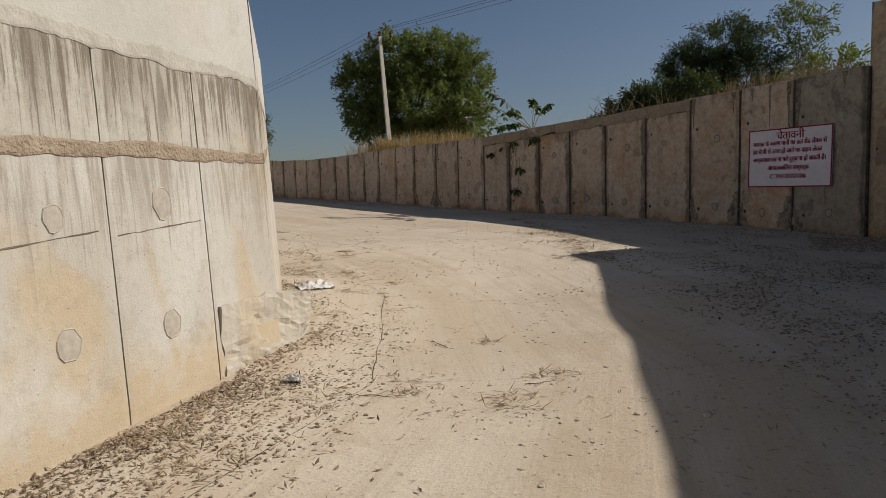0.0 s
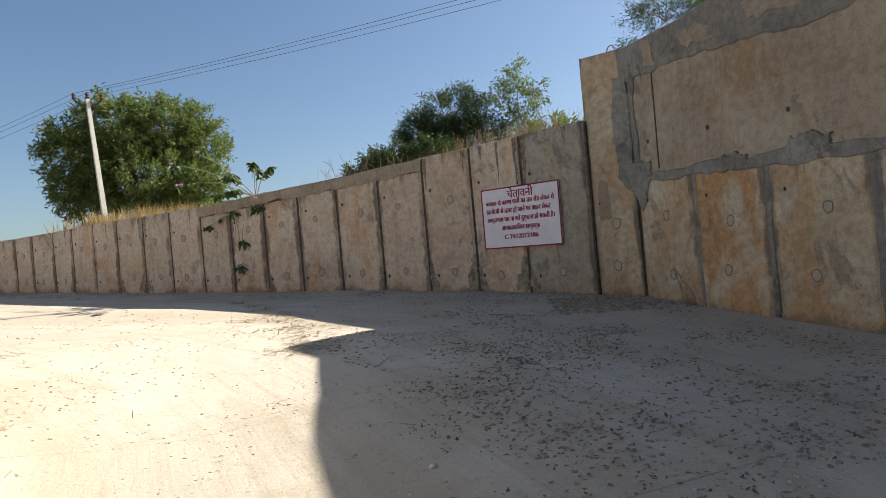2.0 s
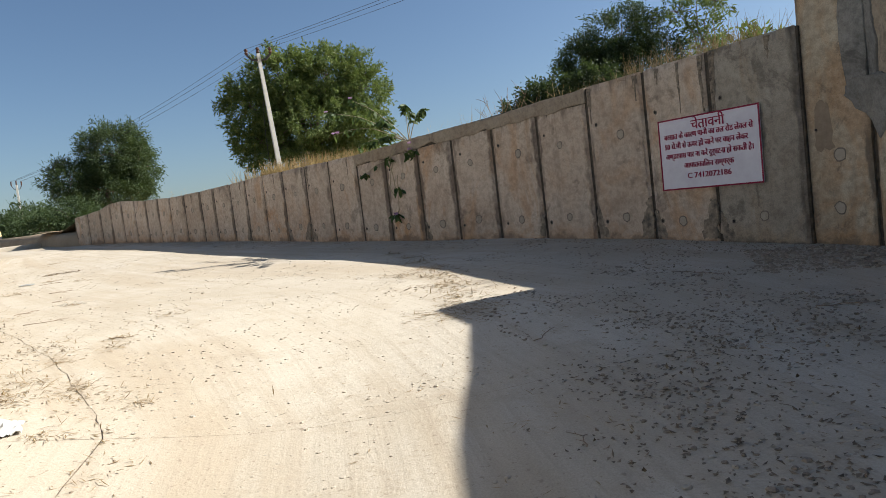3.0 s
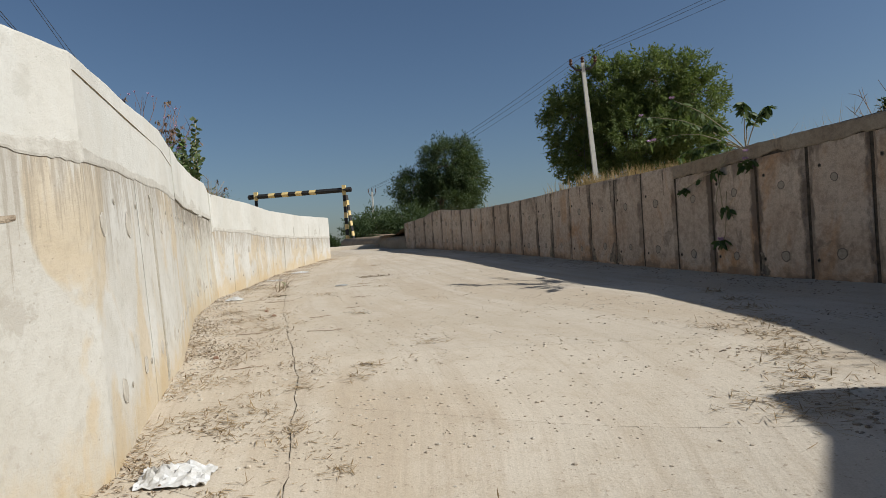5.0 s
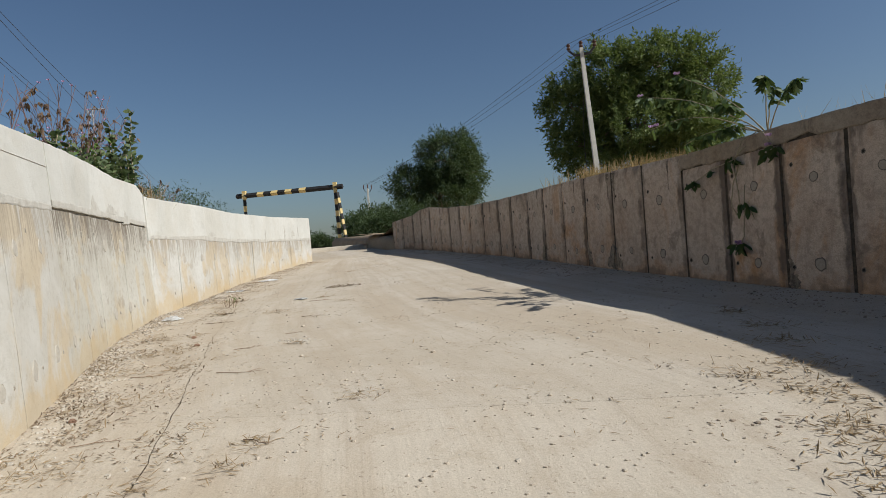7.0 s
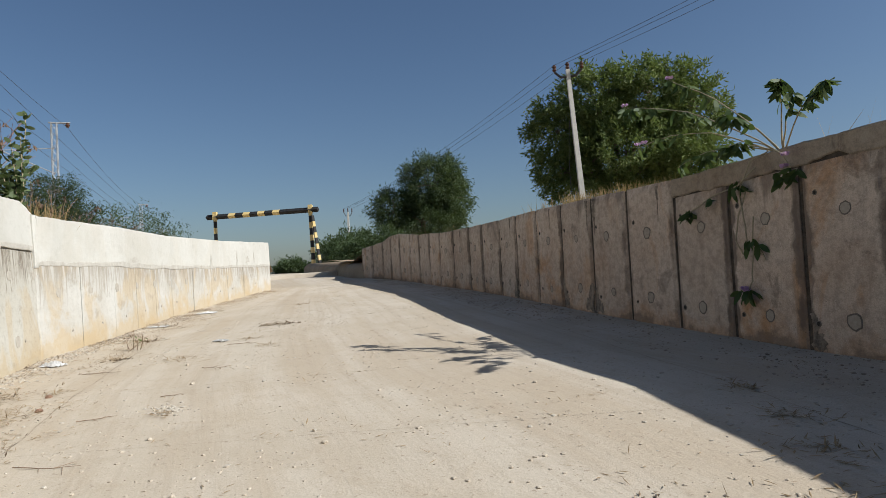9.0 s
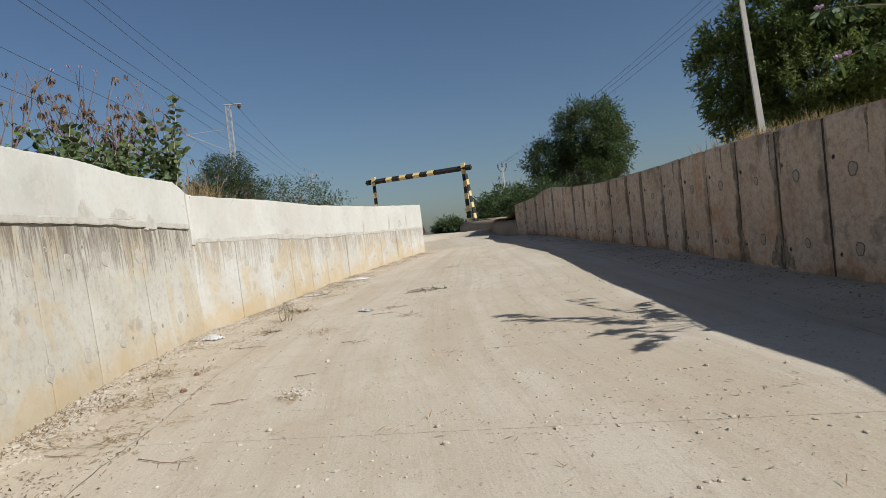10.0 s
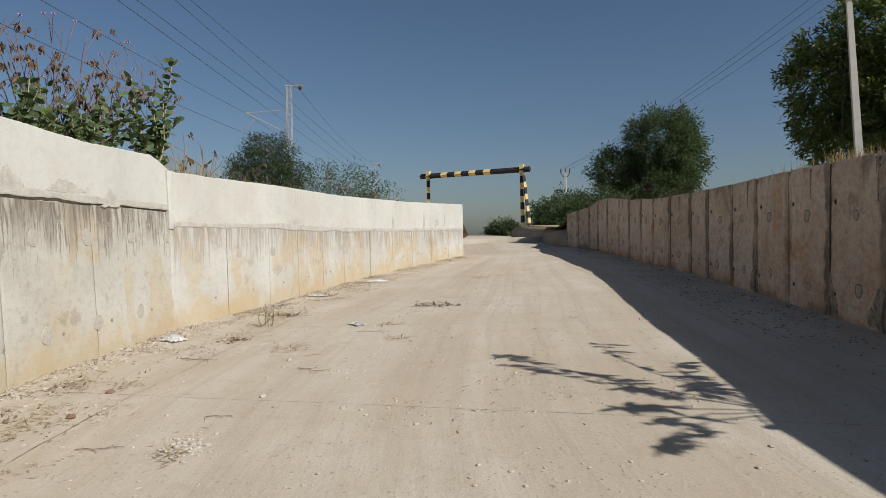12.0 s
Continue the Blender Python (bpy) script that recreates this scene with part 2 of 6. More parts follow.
def panel_bm(a, b, na, nb, bottom, top, thick, proud, ragged, rng, rows=9, batter=0.0, bevel=0.02):
    """A cast panel from foot a to foot b, with worn, ragged upright edges. bottom, top: heights at a and b. na, nb: outward normals."""
    bm = bmesh.new()
    w = (b - a).length
    lip = min(0.03, w * 0.15)
    ks = [0, lip / w, 0.5, 1 - lip / w, 1]
    off_l = [rng.uniform(0, ragged) for _ in range(rows + 1)]
    off_r = [rng.uniform(0, ragged) for _ in range(rows + 1)]
    grid = []
    for r in range(rows + 1):
        f = r / rows
        row = []
        for j, k in enumerate(ks):
            kk = k
            if j < 2:
                kk += off_l[r] / w
            if j > 2:
                kk -= off_r[r] / w
            q, n = a.lerp(b, kk), na.lerp(nb, kk).normalized()
            h = lerp(lerp(bottom[0], bottom[1], kk), lerp(top[0], top[1], kk), f)
            edge = bevel if j in (0, 4) or r in (0, rows) else 0.0
            if r == rows:
                h += rng.uniform(-0.012, 0.012)
            q = q - n * (proud - edge - batter * max(0, h))
            row.append(bm.verts.new((q.x, q.y, gz(q.x, q.y) + h)))
        grid.append(row)
    chart = {}
    for r, row in enumerate(grid):
        for j, v in enumerate(row):
            k, f = ks[j], r / rows
            tall = lerp(top[0], top[1], k) - lerp(bottom[0], bottom[1], k)
            chart[v] = (min(k, 1 - k) * w, (1 - f) * tall, f * tall + lerp(bottom[0], bottom[1], k))
    back = []
    for r in (0, rows):
        row = []
        for kk in (0, 1):
            h = (bottom if r == 0 else top)[kk]
            q = a.lerp(b, kk) + (na if kk == 0 else nb) * (thick + batter * max(0, h))
            row.append(bm.verts.new((q.x, q.y, gz(q.x, q.y) + h)))
        back.append(row)
    for r in range(rows):
        for j in range(4):
            bm.faces.new((grid[r][j], grid[r][j + 1], grid[r + 1][j + 1], grid[r + 1][j]))
    bm.faces.new([back[1][0], back[1][1], *reversed(grid[rows])])
    bm.faces.new([*grid[0], back[0][1], back[0][0]])
    bm.faces.new([*[grid[r][0] for r in range(rows + 1)], back[1][0], back[0][0]])
    bm.faces.new([*reversed([grid[r][4] for r in range(rows + 1)]), back[0][1], back[1][1]])
    bm.faces.new((back[0][0], back[0][1], back[1][1], back[1][0]))
    bmesh.ops.recalc_face_normals(bm, faces=bm.faces)
    rim, rise = bm.loops.layers.uv.new("rim"), bm.loops.layers.uv.new("rise")
    for f in bm.faces:
        for loop in f.loops:
            edge, below, above = chart.get(loop.vert, (0.0, 1.0, 1.0))
            loop[rim].uv = (edge, below)
            loop[rise].uv = (above, 0.0)
    return bm


def band_bm(line, us, lows, highs, proud, rng, ragged=0.04, inner=-0.05, step=0.12, high_ragged=None, drop=0.012):
    """A band of mortar laid on a wall, its upper and lower edges ragged."""
    bm = bmesh.new()
    n = max(2, int((us[-1] - us[0]) / step))
    prev = None
    for i in range(n + 1):
        u = lerp(us[0], us[-1], i / n)
        slow = noise.noise((u * 1.7, lows[0] * 5, 0.0)) * 1.3 + noise.noise((u * 6, lows[0] * 5, 3.0)) * 0.7
        lo = float(np.interp(u, us, lows)) + ragged * (slow + rng.uniform(-0.25, 0.25))
        hi = float(np.interp(u, us, highs)) + (noise.noise((u * 1.9, 7.0, lows[0])) * 1.3 + rng.uniform(-0.3, 0.3)) * (ragged if high_ragged is None else high_ragged)
        hi = max(hi, lo + 0.02)
        lip = min(0.015, (hi - lo) * 0.3)
        col = [bm.verts.new(line.point(u, h, p)) for h, p in
               ((lo, inner), (lo, proud - drop), (lo + lip, proud), (hi - lip, proud + rng.uniform(-0.5, 0.5) * drop), (hi, proud - drop), (hi, inner))]
        if prev:
            for k in range(5):
                bm.faces.new((prev[k], col[k], col[k + 1], prev[k + 1]))
        else:
            bm.faces.new(col)
        prev = col
    bm.faces.new(list(reversed(prev)))
    bmesh.ops.recalc_face_normals(bm, faces=bm.faces)
    return bm


def patch_bm(line, u, h, outline, proud, rng, wob=0.05):
    """A flat smear of mortar with an uneven outline. outline: corners in (u, h) about the middle."""
    pts = []
    for (a, b), (c, e) in zip(outline, outline[1:] + outline[:1]):
        for k in range(6):
            pts.append((lerp(a, c, k / 6) + rng.uniform(-wob, wob), lerp(b, e, k / 6) + rng.uniform(-wob, wob)))
    bm = bmesh.new()
    rim = [bm.verts.new(line.point(u + x, h + y, proud - 0.014)) for x, y in pts]
    inner = [bm.verts.new(line.point(u + x * 0.93, h + y * 0.93, proud + rng.uniform(-0.003, 0.003))) for x, y in pts]
    back = [bm.verts.new(line.point(u + x, h + y, -0.02)) for x, y in pts]
    m = len(pts)
    for k in range(m):
        n = (k + 1) % m
        bm.faces.new((rim[k], rim[n], inner[n], inner[k]))
        bm.faces.new((back[k], back[n], rim[n], rim[k]))
    bmesh.ops.triangulate(bm, faces=[bm.faces.new(inner)])
    bmesh.ops.recalc_face_normals(bm, faces=bm.faces)
    return bm


# feet of the walls, from the underpass up to the top of the ramp
JOINTS = [(2.07, 15.16), (1.06, 15.95), (0.19, 16.67), (-0.75, 17.25), (-1.72, 17.85), (-2.7, 18.4), (-3.63, 18.7), (-4.5, 19.0), (-5.46, 19.5),
          (-6.36, 19.93), (-7.36, 20.42), (-8.31, 20.92), (-9.33, 21.5), (-10.3, 22.03), (-11.25, 22.55), (-12.12, 23.02), (-13.1, 23.5),
          (-14.0, 24.0), (-15.0, 24.4), (-15.9, 24.75), (-16.8, 25.2), (-17.75, 25.65), (-18.7, 26.1), (-19.7, 26.5), (-20.7, 26.95),
          (-21.6, 27.3), (-22.5, 27.5), (-23.4, 27.65)]
TOPS = [2.80, 2.73, 2.66, 2.59, 2.52, 2.42, 2.33, 2.24, 2.14, 2.05, 2.01, 1.97, 1.93, 1.89, 1.83, 1.77, 1.72, 1.67, 1.62, 1.58, 1.6, 1.58, 1.62, 1.68, 1.62, 1.42, 1.3, 1.19]
RIGHT = Line(JOINTS, 1)
TALL = Line([(5.2, -16), (5.2, 0), (5.0, 4), (4.8, 6.5), (4.5, 8.6), (4.22, 9.9), (3.99, 11.06), (3.51, 12.24), (3.1, 13.4), (2.7, 14.68), (2.1, 15.28)], 1)
LEFT = Line([(-3.0, -16), (-3.0, 0), (-3.05, 4.37), (-3.5, 7.05), (-4.97, 8.95), (-6.5, 9.8), (-8.0, 10.65), (-9.7, 11.45), (-11.7, 12.4), (-12.9, 13.15), (-14.35, 14.1)], -1, 0.05)
LOW = Line([(-14.35, 14.1), (-16.0, 15.75), (-18.4, 17.85), (-21.0, 20.6), (-23.5, 23.5)], -1, 0.02)

# ---- road ----
road = thing("road", "dusty pale concrete ramp road cast in slabs between two walls", "road", kind="structure")
STATIONS = [((-3.0, -16), (5.2, -16)), ((-3.0, -6), (5.2, -6)), ((-3.0, 0), (5.2, 0)), ((-3.05, 4.37), (4.9, 6)), ((-3.26, 6.2), (4.35, 9.5)),
            ((-4.97, 8.95), (3.55, 12.1)), ((-6.5, 9.8), (2.7, 14.7)), ((-8.0, 10.65), (0.19, 17.0)), ((-9.7, 11.45), (-2.7, 18.4)),
            ((-11.7, 12.4), (-5.46, 19.5)), ((-14.35, 14.1), (-9.33, 21.5)), ((-16.0, 15.75), (-12.12, 23.02)), ((-18.4, 17.85), (-15.9, 24.75)),
            ((-21.0, 20.6), (-19.7, 26.5)), ((-23.5, 23.5), (-23.4, 27.65)), ((-28.5, 26.0), (-27.0, 29.3)), ((-34.0, 27.4), (-32.5, 31.8)),
            ((-44.0, 29.5), (-42.5, 35.5)), ((-70.0, 34.0), (-68.0, 42.0)), ((-140.0, 50.0), (-138.0, 60.0))]
CRACK = [(-2.2, -16), (-2.2, 0), (-2.2, 6.3), (-2.9, 7.7), (-3.55, 9.25), (-5.2, 10.45), (-6.88, 11.4), (-8.9, 12.55), (-10.4, 13.4), (-12.4, 14.57), (-15.87, 16.89), (-19.4, 20.2), (-23.3, 23.9), (-60, 45)]
SEAM = [(4.0, -16), (4.0, 0), (3.6, 6), (2.66, 8.4), (2.45, 9.8), (1.4, 12.4), (-0.06, 13.6), (-2.3, 15.7), (-5.6, 17.9), (-8.6, 19.8), (-12.0, 21.9), (-16.3, 24.2), (-23.5, 27.5), (-60, 45)]


def across(station, line):
    """How far along a station, from the inner wall to the outer one, a seam crosses it."""
    a, b = Vector(station[0]), Vector(station[1])
    for p, q in zip(line, line[1:]):
        p, q = Vector(p), Vector(q)
        den = (b - a).cross(q - p)
        if abs(den) > 1e-6:
            k, m = (p - a).cross(q - p) / den, (p - a).cross(b - a) / den
            if -1e-6 <= m <= 1.000001 and 0 <= k <= 1:
                return k
    return None


def road_sheet(ka, kb, drop, nx, ny, i0, i1, trim, wobble):
    """A piece of road between two stations; ka, kb: its edges at the first and the second of them."""
    bm = bmesh.new()
    chart = {}
    rows = []
    for i in range(i0, i1):
        for j in range(ny + (1 if i == i1 - 1 else 0)):
            f = lerp(trim, 1 - trim, j / ny) if trim else j / ny
            l = Vector(STATIONS[i][0]).lerp(Vector(STATIONS[i + 1][0]), f)
            r = Vector(STATIONS[i][1]).lerp(Vector(STATIONS[i + 1][1]), f)
            row = []
            for c in range(nx + 1):
                k = lerp(lerp(ka[0], kb[0], f), lerp(ka[1], kb[1], f), c / nx)
                if trim and ((c == 0 and k > 0.02) or (c == nx and k < 0.98)):
                    s = i + j / ny
                    k += 0.006 * noise.noise((s * 2.3, 1.5, 0)) + 0.0035 * noise.noise((s * 9.0, 4.5, 0)) + 0.0008 * noise.noise((s * 30, c, 0))
                q = l.lerp(r, k)
                v = bm.verts.new((q.x, q.y, gz(q.x, q.y) + drop + wobble * noise.noise((q.x * 0.8, q.y * 0.8, 0.3))))
                chart[v] = ((i + f) * 3.2, k * 8.0)
                row.append(v)
            rows.append(row)
    for a, b in zip(rows, rows[1:]):
        for c in range(nx):
            bm.faces.new((a[c], a[c + 1], b[c + 1], b[c]))
    uv = bm.loops.layers.uv.new("course")
    for f in bm.faces:
        for loop in f.loops:
            loop[uv].uv = chart[loop.vert]
    bmesh.ops.recalc_face_normals(bm, faces=bm.faces)
    if sum(f.normal.z for f in bm.faces) < 0:
        bmesh.ops.reverse_faces(bm, faces=bm.faces)
    return bm


part("bed", road_sheet((-0.02, 1.02), (-0.02, 1.02), -0.02, 24, 14, 0, len(STATIONS) - 1, 0, 0.006), DIRT, road)
CUTS = []
for st in STATIONS:
    k1, k2 = across(st, CRACK), across(st, SEAM)
    CUTS.append((-0.01, k1 if k1 is not None else 0.15, k2 if k2 is not None else 0.85, 1.01))
for i in range(len(STATIONS) - 1):
    for c in range(3):
        ka, kb = CUTS[i][c:c + 2], CUTS[i + 1][c:c + 2]
        e = 0.0004
        ka = (ka[0] + (e if c else 0), ka[1] - (e if c < 2 else 0))
        kb = (kb[0] + (e if c else 0), kb[1] - (e if c < 2 else 0))
        part("slab", road_sheet(ka, kb, 0.0, 12 if c == 1 else 5, 14, i, i + 1, 0.0009, 0.006), ROAD, road)

# ---- earth behind the walls, out to the horizon ----
ground = thing("ground", "dry brown earth with sparse grass behind the walls", "ground", kind="structure")


def earth_sheet(points, fan, first, levels):
    """points: (x, y, z) along a wall's crown; fan: the way out from each point."""
    bm = bmesh.new()
    rows = []
    for (x, y, z), d in zip(points, fan):
        row = []
        for off, level in zip((first, 1.5, 4, 9, 20, 45, 110, 300, 900), levels):
            q = Vector((x, y)) + d * off
            e = 0.0 if off > 60 or off == first else 0.12 * noise.noise((q.x * 0.4, q.y * 0.4, 2.0))
            row.append(bm.verts.new((q.x, q.y, lerp(z, 2.45, level) + e)))
        rows.append(row)
    for a, b in zip(rows, rows[1:]):
        for c in range(len(levels) - 1):
            bm.faces.new((a[c], a[c + 1], b[c + 1], b[c]))
    bmesh.ops.recalc_face_normals(bm, faces=bm.faces)
    if sum(f.normal.z for f in bm.faces) < 0:
        bmesh.ops.reverse_faces(bm, faces=bm.faces)
    return bm


def crown(line, tops, us=None):
    return [(q.x, q.y, gz(q.x, q.y) + h) for q, h in zip(line.p, tops)]


right_crown = [(5.2, -16, 4.0), (5.2, 0, 4.0), (5.0, 4, 4.0), (4.5, 8.6, 3.9), (3.99, 11.06, 3.8), (3.15, 13.4, 3.55), (2.82, 14.75, 3.5), (2.15, 15.6, 3.4)] + \
    [(x, y, gz(x, y) + h - 0.16) for (x, y), h in zip(JOINTS, TOPS)] + \
    [(-25.5, 28.4, 2.5), (-27.0, 29.3, 2.3), (-32.5, 31.8, 2.36), (-42.5, 35.5, 2.42), (-68, 42, 2.44), (-138, 60, 2.45)]
part("earth", earth_sheet(right_crown, [(Vector((x, y)) - Vector((-14, 6))).normalized() if x > -25 else Vector((-0.45, 0.9)).normalized() for x, y, z in right_crown],
                          0.12, (0, 0.05, 0.2, 0.4, 0.7, 0.9, 1, 1, 1)), EARTH, ground)
left_crown = [(-3.0, -16, 3.6), (-3.0, 0, 3.5), (-3.26, 6.2, 3.2), (-4.97, 8.95, 3.15), (-8, 10.65, 3.2), (-11.7, 12.4, 3.35), (-14.35, 14.1, 3.15),
              (-18.4, 17.85, 3.1), (-23.5, 23.5, 3.0), (-25, 24.6, 2.4), (-28.5, 26, 2.2), (-34, 27.4, 2.33), (-44, 29.5, 2.4), (-70, 34, 2.43), (-140, 50, 2.45)]
part("earth", earth_sheet(left_crown, [Vector((-0.72, -0.69))] * len(left_crown), 0.12, (0, 0.05, 0.2, 0.4, 0.7, 0.9, 1, 1, 1)), EARTH, ground)

# ---- wall along the outer side of the bend ----
rng = random.Random(4)
wall_right = thing("wall_right", "weathered concrete retaining wall of upright panels with dark joints", "wall", kind="structure")


def backing(line, tops, material, parent, setback, thick, drop=0.06):
    bm = bmesh.new()
    prev = None
    for i, q in enumerate(line.p):
        _, n = line.at(line.u[i] + (1e-4 if i == 0 else -1e-4))
        _, n2 = line.at(line.u[i] + (1e-4 if i < len(line.p) - 1 else -1e-4))
        n = (n + n2).normalized()
        col = []
        for off, h in ((setback, -0.2), (setback, tops[i] - drop), (setback + thick, tops[i] - drop), (setback + thick, -0.2)):
            v = q + n * (off + line.batter * max(0, h))
            col.append(bm.verts.new((v.x, v.y, gz(q.x, q.y) + h)))
        if prev:
            for k in range(4):
                bm.faces.new((prev[k], col[k], col[(k + 1) % 4], prev[(k + 1) % 4]))
        else:
            bm.faces.new(col)
        prev = col
    bm.faces.new(list(reversed(prev)))
    bmesh.ops.recalc_face_normals(bm, faces=bm.faces)
    return part("backing", bm, material, parent)


backing(RIGHT, TOPS, JOINT, wall_right, 0.025, 0.3, 0.014)
CAPPED = range(3, 9)
for i in range(len(JOINTS) - 1):
    a, b = Vector(JOINTS[i]), Vector(JOINTS[i + 1])
    d = (b - a).normalized()
    n = Vector((d.y, -d.x))
    gap = 0.026 if i < 11 else 0.022
    cut = 0.26 if i in CAPPED else 0.0
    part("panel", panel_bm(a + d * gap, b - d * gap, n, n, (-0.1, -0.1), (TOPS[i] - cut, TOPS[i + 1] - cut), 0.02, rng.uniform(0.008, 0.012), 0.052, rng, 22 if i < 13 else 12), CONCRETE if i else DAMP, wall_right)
part("coping", band_bm(RIGHT, [RIGHT.u[3], RIGHT.u[9]], [TOPS[3] - 0.24, TOPS[9] - 0.24], [TOPS[3], TOPS[9]], 0.015, rng, 0.05, -0.3, 0.07, high_ragged=0.015), SLAB, wall_right, "dark crumbling mortar coping")

# ---- tall wall of the underpass approach ----
wall_tall = thing("wall_tall", "tall ochre stained concrete abutment wall patched with grey mortar", "wall", kind="structure")
TALL_TOPS = [4.2, 4.2, 4.2, 4.18, 4.16, 4.13, 4.06, 3.93, 3.8, 3.8, 3.8]
backing(TALL, TALL_TOPS, JOINT, wall_tall, 0.03, 0.35, 0.03)
for i in range(len(TALL.p) - 2):
    a, b = TALL.p[i], TALL.p[i + 1]
    d = (b - a).normalized()
    n = Vector((d.y, -d.x))
    pieces = max(1, round((b - a).length / 1.35))
    for j in range(pieces):
        p, q = a.lerp(b, j / pieces), a.lerp(b, (j + 1) / pieces)
        part("panel", panel_bm(p + d * 0.03, q - d * 0.03, n, n, (-0.1, -0.1), (1.8, 1.8), 0.03, rng.uniform(0.026, 0.03), 0.03, rng, 16), BLOCK, wall_tall)
part("upper_slab", band_bm(TALL, TALL.u[:10], [1.83] * 10, TALL_TOPS[:10], 0.015, rng, 0.003, -0.36, 0.1), SLAB, wall_tall, "brown cast upper lift")
a, b = TALL.p[-2], TALL.p[-1]
d = (b - a).normalized()
n = Vector((d.y, -d.x))
part("panel", panel_bm(a + d * 0.03, b, n, n, (-0.1, -0.1), (3.8, 3.8), 0.36, 0.03, 0.012, rng, 14), BLOCK, wall_tall, "full height pale ochre corner panel")

# ---- wall along the inner side of the bend ----
wall_left = thing("wall_left", "pale whitewashed concrete retaining wall with a plastered upper band", "wall", kind="structure")
LEFT_TOPS = [3.5, 3.4, 3.1, 2.95, 2.72, 2.70, 2.72, 2.76, 2.77, 2.62, 2.39]
LEFT_LEDGE = [2.22, 2.22, 2.24, 2.24, 2.08, 2.04, 2.03, 2.0, 1.96, 1.87, 1.76]
backing(LEFT, LEFT_TOPS, LEDGE, wall_left, 0.02, 0.4, 0.03)
for i in range(len(LEFT.p) - 1):
    a, b = LEFT.p[i], LEFT.p[i + 1]
    d = (b - a).normalized()
    n = Vector((-d.y, d.x))
    pieces = 3 if i == 2 else max(1, round((b - a).length / 1.3))
    for j in range(pieces):
        k0, k1 = j / pieces, (j + 1) / pieces
        p, q = a.lerp(b, k0), a.lerp(b, k1)
        lo = (lerp(LEFT_LEDGE[i], LEFT_LEDGE[i + 1], k0), lerp(LEFT_LEDGE[i], LEFT_LEDGE[i + 1], k1))
        hi = (lerp(LEFT_TOPS[i], LEFT_TOPS[i + 1], k0), lerp(LEFT_TOPS[i], LEFT_TOPS[i + 1], k1))
        foot = (-0.1, -0.1)
        if i < 3 or (i == 3 and j < pieces - 1):
            mid = (1.6, 1.6) if i < 3 else (lerp(1.6, 1.75, k0), lerp(1.6, 1.75, k1))
            part("panel", panel_bm(p + d * 0.004, q - d * 0.004, n, n, foot, mid, 0.02, rng.uniform(0.002, 0.006), 0.004, rng, 9, 0.05, 0.004), PALE, wall_left)
            foot = (mid[0] + 0.012, mid[1] + 0.012)
        part("panel", panel_bm(p + d * 0.004, q - d * 0.004, n, n, foot, (lo[0] - 0.02, lo[1] - 0.02), 0.02, rng.uniform(0.002, 0.006), 0.004, rng, 9, 0.05, 0.004),
             STREAKED if i > 6 or i < 3 or (i == 3 and j < pieces - 1) else PALE, wall_left)
part("upper_band", band_bm(LEFT, LEFT.u[:8], [h + 0.01 for h in LEFT_LEDGE[:8]], LEFT_TOPS[:8], 0.007, rng, 0.012, -0.42, 0.06, 0.008, drop=0.003), PLASTER, wall_left, "white plastered upper band")
part("upper_band", band_bm(LEFT, [*LEFT.u[7:10], LEFT.u[10] - 0.42, LEFT.u[10] - 0.2, LEFT.u[10]], [h + 0.02 for h in (*LEFT_LEDGE[7:10], 1.80, 1.78, 1.76)], [*LEFT_TOPS[7:10], 2.56, 2.48, 2.37], 0.02, rng, 0.012, -0.42, 0.06, 0.012, drop=0.004), PLASTER, wall_left, "white plastered band overhanging a dark ledge")
SMEAR = simple("grey_plaster_smear", (0.36, 0.335, 0.285), (0.46, 0.435, 0.38), 7.0, strength=0.6, distance=0.015)
for u, h, w, t in ((LEFT.u[8] + 0.2, 2.13, 0.24, 0.15), (LEFT.u[8] + 1.0, 2.08, 0.34, 0.08), (LEFT.u[9] + 0.4, 1.95, 0.2, 0.13)):
    part("patch", patch_bm(LEFT, u, h, [(-w, -t), (w, -t * 0.8), (w * 0.7, -t * 0.2), (0.1 * w, t * 0.6), (-w * 0.2, t), (-w * 0.6, t * 0.3)], 0.0232, rng, 0.025), SMEAR, wall_left, "grey repair smear")
part("mortar_line", band_bm(LEFT, LEFT.u[4:8], [h - 0.04 for h in LEFT_LEDGE[4:8]], [h + 0.045 for h in LEFT_LEDGE[4:8]], 0.0095, rng, 0.016, -0.02, step=0.05, drop=0.004), SMEAR, wall_left, "grey mortar line under the plaster")
part("mortar_line", band_bm(LEFT, LEFT.u[1:5], [h - 0.05 for h in LEFT_LEDGE[1:5]], [h + 0.05 for h in LEFT_LEDGE[1:5]], 0.0105, rng, 0.035, -0.02, step=0.04, drop=0.004), SMEAR, wall_left, "grey mortar smeared under the plaster")
part("mortar_line", band_bm(LEFT, LEFT.u[7:], [h + 0.012 for h in LEFT_LEDGE[7:]], [h + 0.1 for h in LEFT_LEDGE[7:]], 0.0235, rng, 0.014, 0.008, step=0.05, drop=0.004), SMEAR, wall_left, "grey mortar line under the plaster")
part("mortar_line", band_bm(LEFT, [*LEFT.u[:4], lerp(LEFT.u[3], LEFT.u[4], 0.5), lerp(LEFT.u[3], LEFT.u[4], 0.75)], [1.57, 1.57, 1.57, 1.57, 1.62, 1.68], [1.66, 1.66, 1.66, 1.66, 1.69, 1.71], 0.0105, rng, 0.02, step=0.04, drop=0.004), MORTAR_BROWN, wall_left, "cracked brown mortar ledge")
